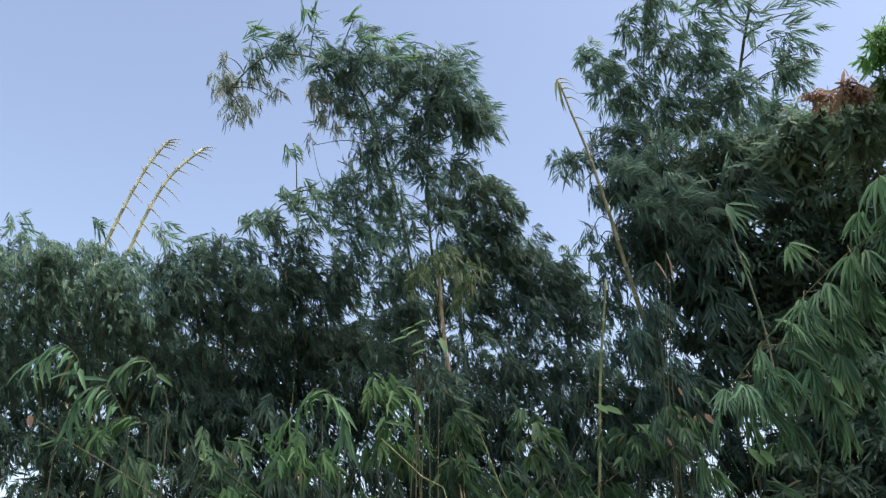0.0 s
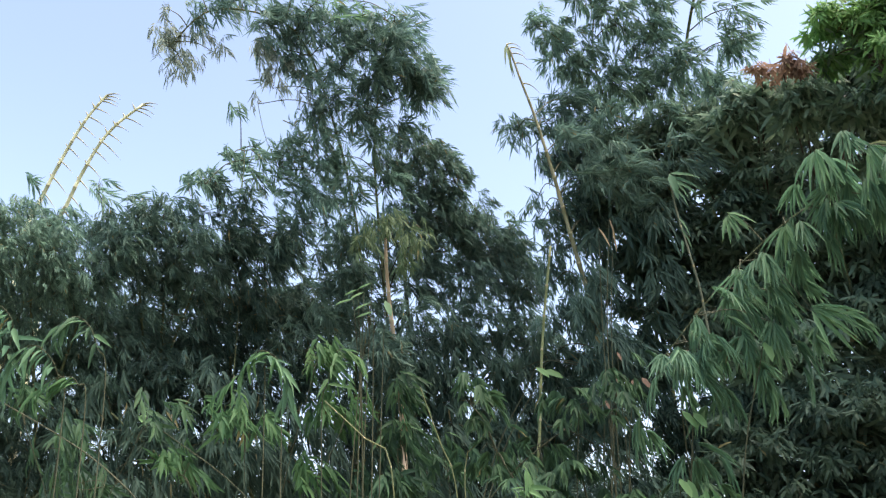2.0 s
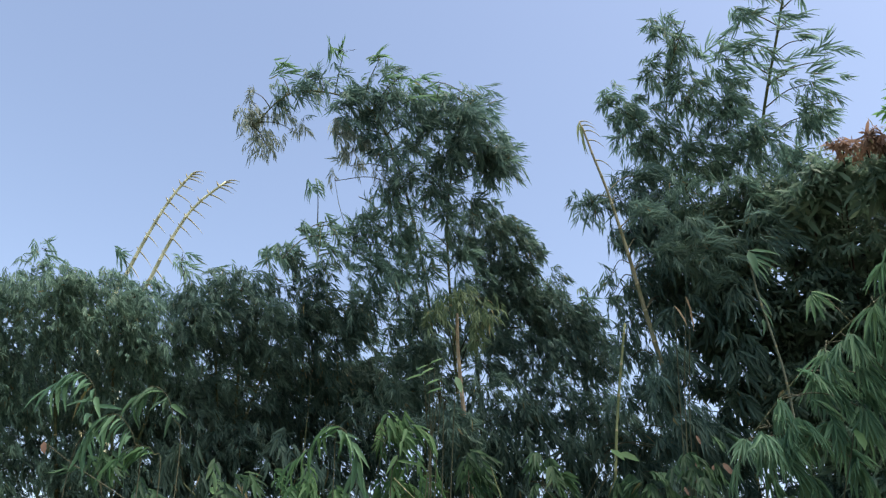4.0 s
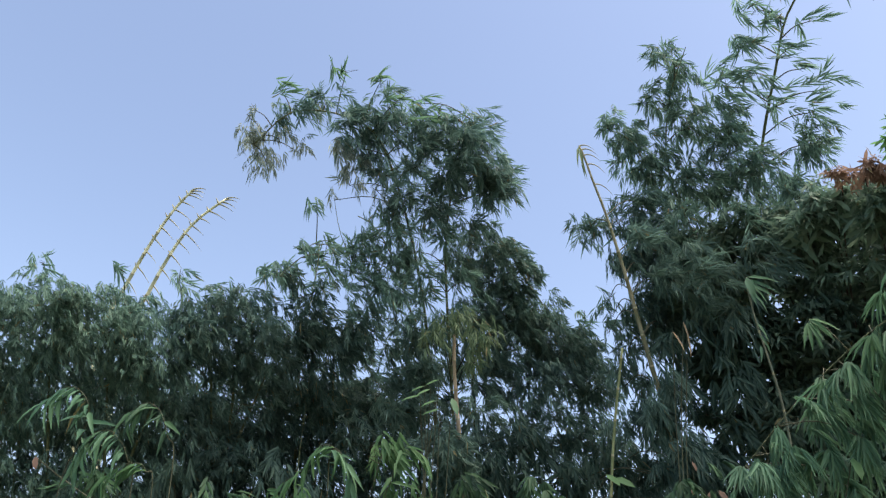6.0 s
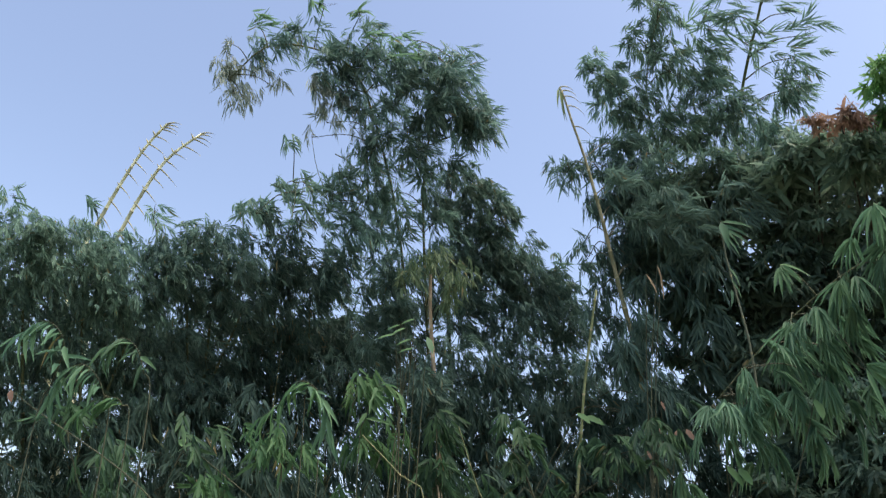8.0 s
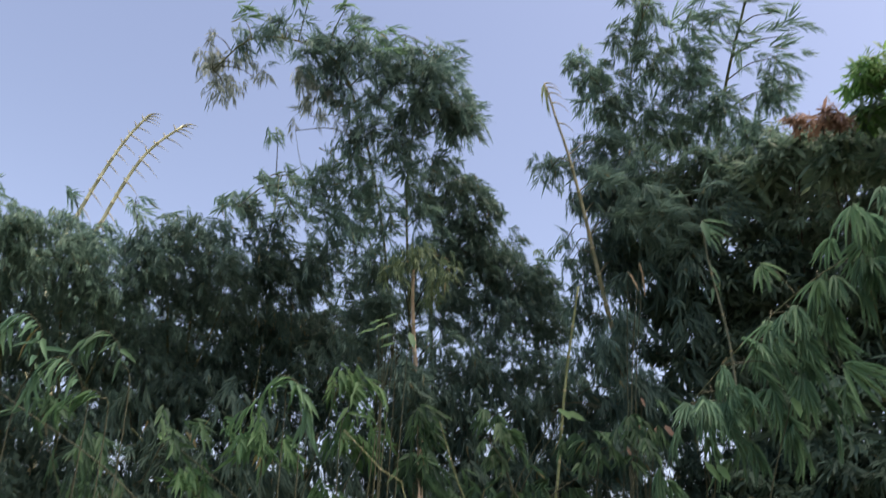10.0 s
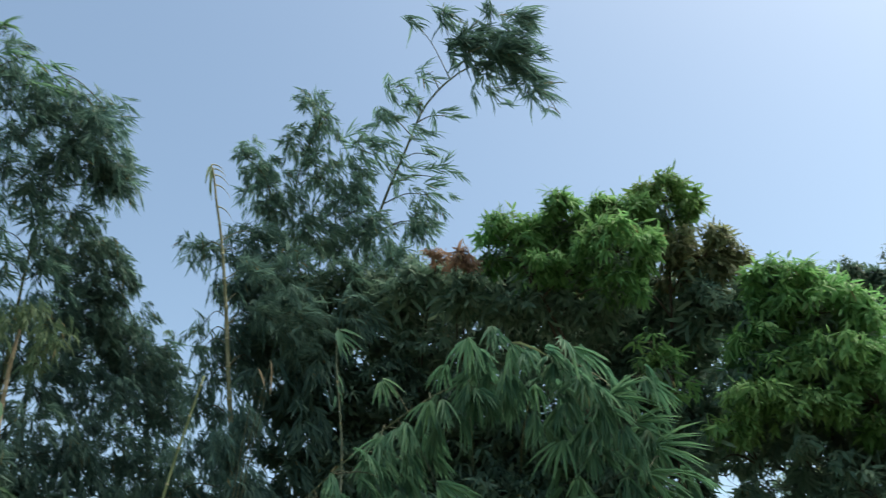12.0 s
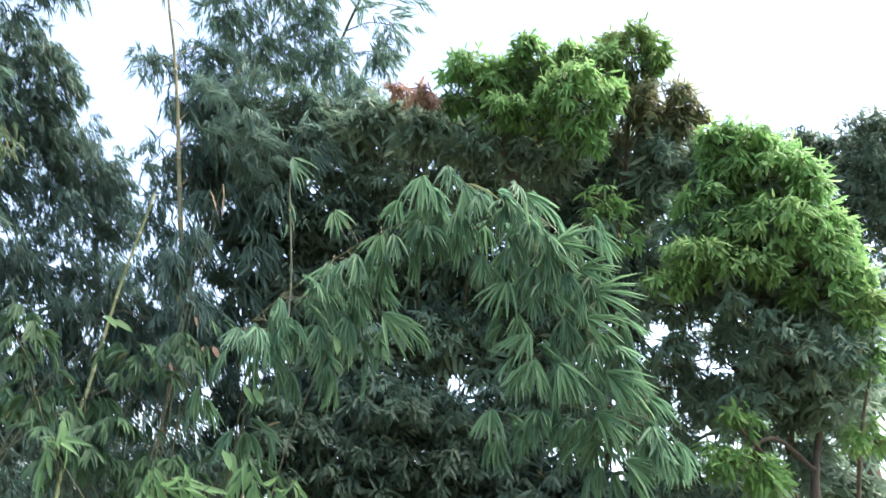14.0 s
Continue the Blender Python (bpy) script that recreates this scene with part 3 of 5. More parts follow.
bamboo_clump(FOOT, "dark broad-leaved bamboo hanging low in front of the bank", 19, 8, BAMBOO_SHADE, 2.6, style="hang", core=0.3)
bamboo_clump(FILL_MID, "shaded bamboo between the tall culms", 15, 8, BAMBOO_SHADE, 4.2)
bamboo_clump(FILL_RIGHT, "dark bamboo under the mango crown", 16, 8, BAMBOO_DARK, 5.0)
bamboo_clump(BANK_B, "dense dark bamboo clump with a ragged leafy top", 12)
bamboo_clump(BANK_C, "dark bamboo clump with thin sprigs above its top", 13, material=BAMBOO_SHADE)

# ---- tall bamboo in the middle ----
ARCH = [
    (-1.58, 7.73, 8.43, 0.42, 0.23, 0.9), (-2.01, 7.73, 8.43, 0.32, 0.22, 0.8), (-1.01, 7.86, 8.43, 0.48, 0.37, 1), (-0.58, 7.99, 8.42, 0.40, 0.33, 1),
    (-1.36, 7.97, 8.24, 0.40, 0.26, 0.9), (-0.63, 8.24, 8.01, 0.42, 0.37, 1), (-0.95, 8.27, 7.96, 0.30, 0.28, 0.7), (-2.33, 7.71, 8.26, 0.25, 0.16, 0.8),
    (-1.80, 7.68, 8.51, 0.32, 0.17, 0.8), (-1.11, 8.06, 8.20, 0.36, 0.30, 0.8), (-0.39, 8.07, 8.30, 0.30, 0.30, 0.7),
]
ARCH_FRINGE = [
    (-2.67, 7.86, 8.01, 0.20, 0.26, 0.9), (-2.48, 8.01, 7.78, 0.22, 0.22, 0.7), (-2.37, 7.88, 8.09, 0.20, 0.20, 0.5), (-2.12, 8.00, 7.98, 0.20, 0.18, 0.35),
    (-1.64, 8.09, 8.04, 0.28, 0.20, 0.7), (-1.35, 8.28, 7.94, 0.30, 0.20, 0.7), (-1.48, 8.38, 7.78, 0.20, 0.13, 0.5), (-1.12, 8.41, 7.73, 0.20, 0.18, 0.4),
    (-1.64, 8.40, 7.55, 0.10, 0.09, 0.3), (-2.70, 7.71, 8.24, 0.10, 0.07, 0.4), (-2.64, 7.66, 8.34, 0.07, 0.06, 0.4),
]
ARCH_TIPS = [
    (-1.54, 7.39, 8.79, 0.10, 0.10, 0.9), (-1.11, 7.51, 8.79, 0.12, 0.09, 0.9), (-0.91, 7.66, 8.56, 0.14, 0.08, 0.8), (-0.60, 7.73, 8.64, 0.14, 0.10, 0.9),
    (-0.37, 7.82, 8.51, 0.12, 0.10, 0.8), (-0.38, 7.87, 8.61, 0.10, 0.08, 0.8), (-2.32, 7.54, 8.53, 0.08, 0.08, 0.7), (-0.65, 7.80, 8.43, 0.16, 0.10, 0.6),
]
DOME_TOP = [
    (0.00, 7.85, 8.28, 0.38, 0.36, 1), (0.28, 8.09, 7.91, 0.42, 0.40, 1), (-0.15, 8.17, 7.96, 0.42, 0.40, 1), (0.42, 8.36, 7.67, 0.29, 0.24, 0.9),
    (-0.30, 8.46, 7.50, 0.40, 0.36, 0.8), (0.50, 8.18, 7.77, 0.23, 0.27, 1), (0.63, 8.28, 7.61, 0.14, 0.14, 0.8), (-0.74, 8.44, 7.51, 0.40, 0.34, 0.7),
    (0.18, 7.90, 8.20, 0.20, 0.30, 0.8), (0.14, 8.54, 7.38, 0.25, 0.20, 0.7),
]
DOME_STEM = [
    (-1.11, 8.66, 7.16, 0.36, 0.30, 0.6), (-1.33, 8.73, 6.85, 0.30, 0.34, 0.6), (-0.56, 8.74, 7.04, 0.50, 0.40, 0.6), (-1.38, 8.90, 6.57, 0.25, 0.30, 0.7),
    (-0.77, 9.05, 6.54, 0.50, 0.43, 0.5), (-0.22, 9.16, 6.38, 0.43, 0.40, 0.5), (-0.39, 8.91, 6.77, 0.45, 0.43, 0.5), (-1.00, 8.92, 6.74, 0.35, 0.36, 0.6),
    (-0.13, 8.71, 7.09, 0.30, 0.36, 0.6), (-1.11, 9.10, 6.26, 0.36, 0.30, 0.6), (-0.75, 8.57, 7.30, 0.35, 0.30, 0.5), (0.01, 9.03, 6.78, 0.30, 0.40, 0.5),
]
CENTER_LOW = [
    (-1.05, 9.52, 6.15, 0.59, 0.44, 0.6), (-0.37, 9.66, 5.94, 0.52, 0.44, 0.6), (-0.63, 9.83, 5.52, 0.67, 0.44, 0.7), (0.27, 9.53, 6.24, 0.44, 0.30, 0.6),
    (0.30, 9.77, 5.71, 0.52, 0.44, 0.6), (-0.17, 9.99, 5.15, 0.67, 0.44, 0.6), (0.56, 10.01, 5.06, 0.67, 0.44, 0.4), (-1.02, 10.03, 4.89, 0.67, 0.44, 0.6),
    (0.06, 9.12, 4.59, 0.40, 0.27, 0.8), (-0.27, 9.13, 4.57, 0.40, 0.27, 0.8), (0.43, 9.12, 5.16, 0.41, 0.27, 0.5), (0.12, 8.74, 4.47, 0.26, 0.26, 1),
    (0.12, 8.84, 4.15, 0.26, 0.26, 1), (-0.49, 8.88, 5.95, 0.35, 0.35, 0.8), (-0.38, 9.11, 5.46, 0.35, 0.35, 0.8), (-0.59, 9.25, 5.07, 0.35, 0.31, 0.7),
]
LOBE_RIGHT = [
    (0.36, 9.12, 7.38, 0.39, 0.29, 1), (0.71, 9.29, 7.07, 0.41, 0.38, 1), (0.96, 9.48, 6.68, 0.49, 0.41, 1), (1.35, 9.64, 6.28, 0.49, 0.41, 1),
    (1.69, 9.71, 6.01, 0.41, 0.32, 1), (0.80, 9.73, 6.21, 0.60, 0.41, 1), (1.27, 9.89, 5.75, 0.68, 0.41, 0.8), (0.63, 9.55, 6.60, 0.38, 0.38, 0.8),
    (1.84, 9.80, 5.75, 0.38, 0.34, 0.8), (1.07, 10.15, 5.14, 0.75, 0.45, 0.65), (1.79, 10.07, 5.08, 0.60, 0.45, 0.75), (-0.00, 9.14, 6.97, 0.27, 0.34, 0.6),
    (0.19, 9.40, 6.50, 0.34, 0.34, 0.65), (0.38, 9.35, 6.99, 0.35, 0.30, 0.8),
]
OLIVE = [
    (0.04, 8.37, 5.77, 0.25, 0.20, 0.8), (0.34, 8.43, 5.67, 0.28, 0.20, 0.8), (-0.21, 8.55, 5.66, 0.20, 0.22, 0.5), (0.22, 8.46, 5.43, 0.25, 0.18, 0.6),
]
cen_1 = rooted([(-0.11, 10.27, 4.23), (-0.33, 9.69, 5.87), (-0.60, 9.01, 7.15)] + [(-1.07, 8.06, 8.20), (-1.58, 7.75, 8.40), (-2.20, 7.66, 8.33), (-2.65, 7.88, 7.98)])
cen_2 = rooted([(0.10, 10.07, 4.19), (-0.07, 9.51, 5.81), (-0.20, 8.84, 7.08), (-0.14, 8.30, 7.86), (0.03, 7.80, 8.48)])
cen_3 = rooted([(-0.39, 10.36, 4.24), (-0.45, 9.79, 5.91), (-0.82, 9.20, 7.00), (-1.15, 8.87, 7.47), (-1.38, 8.77, 7.57)])
pendant = [Vector(q) for q in [(-1.35, 8.89, 6.78), (-1.46, 8.74, 7.02), (-1.57, 8.59, 7.25), (-1.65, 8.38, 7.58)]]
lob_1 = rooted([(0.39, 10.54, 4.33), (0.22, 9.96, 6.03), (0.23, 9.44, 7.04), (0.51, 9.15, 7.50), (1.00, 9.46, 6.92), (1.70, 9.77, 6.12)])
pole_e = rooted([(0.20, 9.28, 3.62), (0.13, 9.09, 4.34), (0.04, 8.89, 4.95), (-0.02, 8.69, 5.44), (-0.04, 8.52, 5.79)])


def center_bamboo():
    e = thing("bamboo_clump", (cen_2[0].x, cen_2[0].y, 0), "tall bamboo clump whose leafy top arches over in the wind", "bamboo", "bamboo clumps")
    for pts in (cen_1, cen_2, cen_3):
        culm(e, pts, 0.036, 0.008, CULM_GREEN)
    culm(e, pole_e, 0.056, 0.018, CULM_TAN, "bare tan weathered bamboo culm")
    arch = np.vstack([smooth_line(cen_1, 8), smooth_line(cen_2, 8)])
    stem = np.vstack([smooth_line(cen_2, 8), smooth_line(cen_3, 8)])
    crown(e, ARCH, BAMBOO_DARK, "mid", arch, 21, 3.1, label="wind-bent grey-green leafy bamboo top", core=0)
    crown(e, ARCH_FRINGE, BAMBOO_BACKLIT, "pendant", arch, 25, 3.4, label="leaves hanging below the arching top, paled as if backlit", core=0)
    crown(e, ARCH_TIPS, BAMBOO_FRESH, "sprig", arch, 26, 3.6, label="fresh light green leaf sprays", core=0)
    crown(e, DOME_TOP, BAMBOO_DARK, "mid", stem, 22, 4.6, core=0)
    crown(e, DOME_STEM, BAMBOO_LEAF, "mid", stem, 27, 3.3, label="thin hanging leaves along the culms", core=0)
    crown(e, OLIVE, BAMBOO_OLIVE, "pendant", stem, 28, 3.0, label="yellowing leaves round the tan culm", core=0)
    culm(e, pendant, 0.005, 0.003, CULM_OLIVE, "thin hanging twig")
    crown(e, CENTER_LOW, BAMBOO_DARK, "bamboo", np.vstack([smooth_line(cen_2, 8), smooth_line(cen_3, 8)]), 23, 3.6, core=0.2)
    e = thing("bamboo_clump", (lob_1[0].x, lob_1[0].y, 0), "dark green bamboo drooping in a long leafy curtain", "bamboo", "bamboo clumps")
    culm(e, lob_1, 0.05, 0.008, CULM_GREEN)
    crown(e, LOBE_RIGHT, BAMBOO_DARK, "fine", smooth_line(lob_1, 8), 24, 4.8, core=0.3)


center_bamboo()

# ---- bamboo with the bare shoot, tall bamboo beside it ----
POLE_C = [
    (1.58, 8.54, 7.32, 0.20, 0.15, 1), (1.95, 8.42, 7.39, 0.36, 0.23, 1), (2.24, 8.22, 7.57, 0.29, 0.20, 1), (2.44, 8.43, 7.18, 0.44, 0.36, 1),
    (2.47, 8.72, 6.70, 0.40, 0.40, 1), (2.59, 8.96, 6.20, 0.40, 0.40, 0.8), (2.12, 8.69, 6.90, 0.20, 0.29, 0.4), (1.92, 9.10, 6.26, 0.17, 0.15, 0.35),
    (1.87, 8.94, 6.57, 0.16, 0.12, 0.3), (2.30, 9.13, 6.02, 0.22, 0.29, 0.4),
]
TALL_RIGHT = [
    (2.04, 8.21, 8.63, 0.35, 0.28, 1), (2.40, 8.34, 8.36, 0.42, 0.35, 1), (2.62, 7.48, 9.23, 0.42, 0.31, 0.65), (2.52, 7.83, 8.90, 0.31, 0.27, 0.6),
    (2.85, 7.97, 8.62, 0.42, 0.38, 0.8), (3.33, 7.93, 8.46, 0.42, 0.38, 0.8), (2.95, 8.45, 7.99, 0.61, 0.42, 1), (3.65, 8.18, 7.99, 0.65, 0.37, 1),
    (4.32, 7.69, 8.17, 0.50, 0.22, 0.7), (2.79, 8.02, 7.07, 0.49, 0.32, 0.8), (3.33, 7.73, 7.00, 0.49, 0.29, 0.8), (3.85, 7.55, 7.28, 0.39, 0.26, 0.7),
    (2.62, 8.17, 6.53, 0.35, 0.35, 0.7),
]
TALL_ARCH = [
    (3.99, 6.09, 9.86, 0.28, 0.22, 0.9), (4.13, 5.89, 10.01, 0.30, 0.25, 0.9), (4.45, 5.85, 9.82, 0.38, 0.30, 1), (4.74, 5.75, 9.73, 0.30, 0.28, 1),
    (5.00, 5.83, 9.45, 0.20, 0.20, 0.9), (4.55, 6.15, 9.56, 0.40, 0.10, 0.4), (4.47, 5.59, 9.95, 0.30, 0.22, 0.9), (3.66, 5.89, 10.18, 0.12, 0.22, 0.8),
    (4.10, 5.57, 10.24, 0.10, 0.12, 0.9), (4.54, 5.42, 10.10, 0.16, 0.12, 0.9), (3.25, 6.15, 10.15, 0.05, 0.14, 0.8), (5.16, 5.88, 9.26, 0.12, 0.08, 0.7),
    (4.28, 6.13, 9.78, 0.30, 0.15, 0.6),
]
TALL_SPRAY = [
    (3.25, 7.55, 8.97, 0.30, 0.30, 0.7), (3.38, 7.16, 9.34, 0.25, 0.20, 0.6), (3.48, 6.79, 9.54, 0.22, 0.14, 0.7), (3.71, 6.51, 9.73, 0.15, 0.15, 0.6),
    (3.56, 7.33, 9.00, 0.20, 0.25, 0.5), (3.73, 6.77, 9.39, 0.20, 0.10, 0.5), (4.07, 6.76, 9.33, 0.20, 0.06, 0.5), (3.85, 7.07, 9.12, 0.20, 0.10, 0.5),
    (4.06, 7.12, 8.90, 0.15, 0.10, 0.4), (3.92, 7.52, 8.69, 0.30, 0.10, 0.6), (4.31, 7.27, 8.71, 0.25, 0.10, 0.7), (4.24, 7.46, 8.52, 0.30, 0.10, 0.5),
    (4.35, 7.65, 8.21, 0.30, 0.12, 0.6), (3.75, 7.52, 8.81, 0.20, 0.10, 0.5),
]
TALL_LOW = [
    (2.32, 7.77, 6.22, 0.30, 0.30, 0.7), (2.71, 7.65, 6.22, 0.39, 0.36, 0.8), (3.22, 7.40, 6.25, 0.36, 0.29, 0.6), (2.06, 7.58, 6.51, 0.26, 0.26, 0.7), (2.82, 7.90, 5.83, 0.39, 0.30, 0.7),
]
TALL_DROOP = [
    (2.67, 8.07, 5.55, 0.36, 0.36, 0.6), (3.15, 7.81, 5.60, 0.42, 0.36, 0.6), (2.57, 8.29, 5.01, 0.36, 0.36, 0.6), (3.01, 8.05, 5.03, 0.42, 0.39, 0.6), (2.88, 8.40, 4.47, 0.45, 0.39, 0.7), (2.69, 8.53, 4.08, 0.45, 0.36, 0.8), (2.41, 8.14, 5.43, 0.25, 0.30, 0.5),
]
POLE_HANG = [
    (1.93, 8.50, 6.92, 0.22, 0.25, 0.6), (2.24, 8.55, 6.84, 0.30, 0.30, 0.8), (2.15, 8.72, 6.39, 0.28, 0.30, 0.55), (2.46, 8.88, 6.15, 0.30, 0.36, 0.7),
    (1.91, 8.87, 6.34, 0.16, 0.14, 0.6), (2.07, 8.90, 5.90, 0.25, 0.25, 0.5), (2.28, 9.04, 5.50, 0.30, 0.30, 0.6), (2.03, 9.16, 5.50, 0.25, 0.30, 0.4),
    (2.42, 9.12, 5.01, 0.36, 0.36, 0.7), (2.12, 9.26, 4.97, 0.30, 0.30, 0.5), (2.32, 8.12, 5.09, 0.18, 0.20, 0.9), (2.19, 8.21, 4.76, 0.22, 0.22, 0.9),
    (2.45, 8.38, 4.50, 0.30, 0.26, 0.9),
]
POLE_FOOT = [
    (2.26, 9.40, 4.55, 0.36, 0.30, 0.7), (1.90, 9.65, 4.53, 0.36, 0.30, 0.5), (2.29, 8.54, 4.23, 0.25, 0.22, 0.9), (2.24, 9.45, 4.10, 0.40, 0.35, 0.9),
    (1.83, 9.73, 4.02, 0.40, 0.35, 0.8), (2.43, 9.03, 3.83, 0.40, 0.35, 1), (1.52, 9.86, 4.36, 0.40, 0.30, 0.4), (1.22, 10.15, 4.28, 0.40, 0.30, 0.5),
    (2.08, 9.76, 3.60, 0.50, 0.40, 1), (1.47, 10.06, 3.68, 0.50, 0.40, 0.9),
    (2.41, 8.29, 4.32, 0.22, 0.22, 0.9), (2.36, 8.23, 3.75, 0.28, 0.25, 0.9), (2.51, 8.26, 3.25, 0.28, 0.25, 1), (2.50, 8.37, 2.81, 0.30, 0.25, 1),
]
pole_c = rooted([(2.35, 8.41, 4.63), (2.21, 8.29, 5.19), (2.05, 8.15, 5.79), (1.89, 8.00, 6.40), (1.68, 7.81, 7.08), (1.51, 7.66, 7.49), (1.41, 7.56, 7.75), (1.35, 7.53, 7.88)])
pole_d = rooted([(1.50, 8.30, 2.68), (1.56, 8.16, 3.40), (1.60, 7.92, 4.25), (1.64, 7.71, 4.78), (1.68, 7.50, 5.23)])
tr_1 = rooted([(4.24, 9.72, 5.20), (3.86, 8.87, 7.25), (3.78, 8.14, 8.30), (3.83, 7.39, 9.09), (3.89, 6.82, 9.59), (4.24, 6.22, 9.89), (4.84, 5.89, 9.81), (5.43, 5.98, 9.36)])
tr_2 = rooted([(3.77, 9.72, 5.12), (3.18, 8.98, 7.11), (2.66, 8.38, 8.21), (2.59, 7.80, 8.91), (2.72, 7.29, 9.37)])
tr_3 = rooted([(3.57, 9.80, 5.11), (2.91, 9.08, 7.08), (2.51, 8.54, 8.06), (2.18, 8.23, 8.56), (1.83, 8.17, 8.74)])


def right_bamboo():
    e = thing("bamboo_clump", (pole_c[0].x, pole_c[0].y, 0), "bamboo with a long bare yellow-green shoot above its leaves", "bamboo", "bamboo clumps")
    culm(e, pole_c, 0.05, 0.011, CULM_STRAW, "stout yellow-green bamboo culm with a bare tip")
    line = smooth_line(pole_c, 12)
    for k, i in enumerate((-1, -6, -12, -18, -27)):
        spike(e, line[i], (0.9, 0.1 * (k - 2), 0.45), 0.2 + 0.015 * k, 0.009, 0.45)
    tips = np.array([line[i] for i in (-1, -3, -9)])
    single_leaves(e, (tips, np.array([(-0.12, -0.1, -1.0), (0.1, -0.1, -1.0), (0.0, -0.1, -1.0)]), np.array([(-0.6, -1.0, 0.1)] * 3), np.array([0.34, 0.5, 0.42]), np.full(3, 0.034)), PALE_BLADE, "near")
    crown(e, POLE_C, BAMBOO_DARK, "mid", smooth_line(pole_c, 8), 31, 5.0, core=0.3)
    crown(e, POLE_HANG, BAMBOO_DARK, "drop", smooth_line(pole_c, 8), 36, 5.0, label="leaves hanging round the bare culm", core=0)
    crown(e, POLE_FOOT, BAMBOO_SHADE, "drop", smooth_line(pole_c, 8), 37, 4.4, core=0.2)
    e = thing("bamboo_clump", (tr_1[0].x, tr_1[0].y, 0), "very tall bamboo with feathery tops bending outwards", "bamboo", "bamboo clumps")
    for pts in (tr_1, tr_2, tr_3):
        culm(e, pts, 0.045, 0.006, CULM_GREEN)
    crown(e, TALL_RIGHT, BAMBOO_LEAF, "bamboo", np.vstack([smooth_line(p, 8) for p in (tr_1, tr_2, tr_3)]), 32, 4.3, core=0)
    crown(e, TALL_DROOP, BAMBOO_SHADE, "hang", np.vstack([smooth_line(p, 8) for p in (tr_2, tr_3)]), 38, 2.6, core=0)
    crown(e, TALL_LOW, BAMBOO_DARK, "mid", np.vstack([smooth_line(p, 8) for p in (tr_2, tr_3)]), 35, 4.2, label="long hanging leaves low on the culms", core=0)
    crown(e, TALL_SPRAY, BAMBOO_LEAF, "sprig", smooth_line(tr_1, 8), 34, 4.0, core=0, twig_r=0.004)
    crown(e, TALL_ARCH, BAMBOO_DARK, "sprig", smooth_line(tr_1, 8), 33, 4.6, label="dark feathery tip of the arching culm", core=0.5)
    e = thing("bamboo_pole", (pole_d[0].x, pole_d[0].y, 0), "thin bare green bamboo stem leaning among the leaves", "bamboo")
    culm(e, pole_d, 0.021, 0.012, CULM_STALK)


right_bamboo()

# ---- bare shoots over the bank ----
shoot_a = rooted([(-5.31, 10.96, 6.70), (-5.06, 10.71, 7.43), (-4.75, 10.47, 8.09), (-4.48, 10.29, 8.54), (-4.21, 10.17, 8.88)])
shoot_b = rooted([(-4.98, 11.12, 6.68), (-4.73, 10.84, 7.46), (-4.41, 10.59, 8.12), (-4.14, 10.46, 8.51), (-3.73, 10.36, 8.87)])


def bamboo_shoot(points, seed):
    """A young leafless culm that bows over, with a pointed sheath at each joint."""
    rng = random.Random(seed)
    e = thing("bamboo_shoot", (points[0].x, points[0].y, 0), "young yellow-green bamboo shoot with pointed sheaths, bare of leaves", "bamboo", "bare bamboo shoots")
    culm(e, points, 0.068, 0.018, CULM_YELLOW)
    line = smooth_line(points, 12)[-40:]
    for k, i in enumerate(range(0, 40, 4)):
        high = k / 9
        spike(e, line[i], (0.75, rng.uniform(-0.3, 0.3), -0.75 + 0.55 * high), 0.24 + 0.12 * rng.random(), 0.013, 0.12)
        spike(e, line[i], (-0.45, rng.uniform(-0.3, 0.3), 0.5 + 0.3 * high), 0.06 + 0.06 * high, 0.018, 0.0)
    for k in range(3):
        spike(e, line[-1 - k], (1.0, rng.uniform(-0.3, 0.3), 0.45 - 0.2 * k), 0.26, 0.014, 0.25)


bamboo_shoot(shoot_a, 1)
bamboo_shoot(shoot_b, 2)

# ---- mango trees ----
DARK = [
    (2.96, 8.42, 6.98, 0.51, 0.36, 1), (3.57, 8.06, 7.00, 0.65, 0.33, 1), (4.15, 7.65, 7.05, 0.68, 0.32, 1), (5.02, 7.54, 7.29, 0.75, 0.34, 1),
    (5.83, 7.13, 7.12, 0.75, 0.34, 1), (6.52, 6.85, 6.82, 0.72, 0.38, 1), (6.76, 6.05, 6.76, 0.62, 0.36, 1), (3.01, 8.63, 6.58, 0.65, 0.51, 1),
    (3.70, 8.12, 6.61, 0.71, 0.43, 1), (4.53, 7.87, 6.37, 0.79, 0.43, 1), (5.54, 7.68, 6.61, 0.82, 0.45, 1), (6.05, 6.83, 6.18, 0.71, 0.43, 1),
]
DARK += [
    (7.10, 6.15, 6.52, 0.52, 0.37, 0.8), (7.34, 5.83, 6.76, 0.45, 0.37, 0.8), (6.73, 6.60, 6.46, 0.52, 0.37, 1), (7.15, 6.11, 6.04, 0.44, 0.36, 0.8),
    (4.26, 6.87, 6.59, 0.40, 0.24, 1), (4.79, 6.60, 6.48, 0.46, 0.23, 1), (5.29, 6.28, 6.39, 0.46, 0.24, 1), (5.69, 5.95, 6.33, 0.40, 0.24, 1),
    (3.96, 7.02, 6.82, 0.34, 0.23, 0.9), (3.72, 7.27, 6.64, 0.40, 0.27, 1), (7.07, 5.82, 6.31, 0.43, 0.36, 1),
]
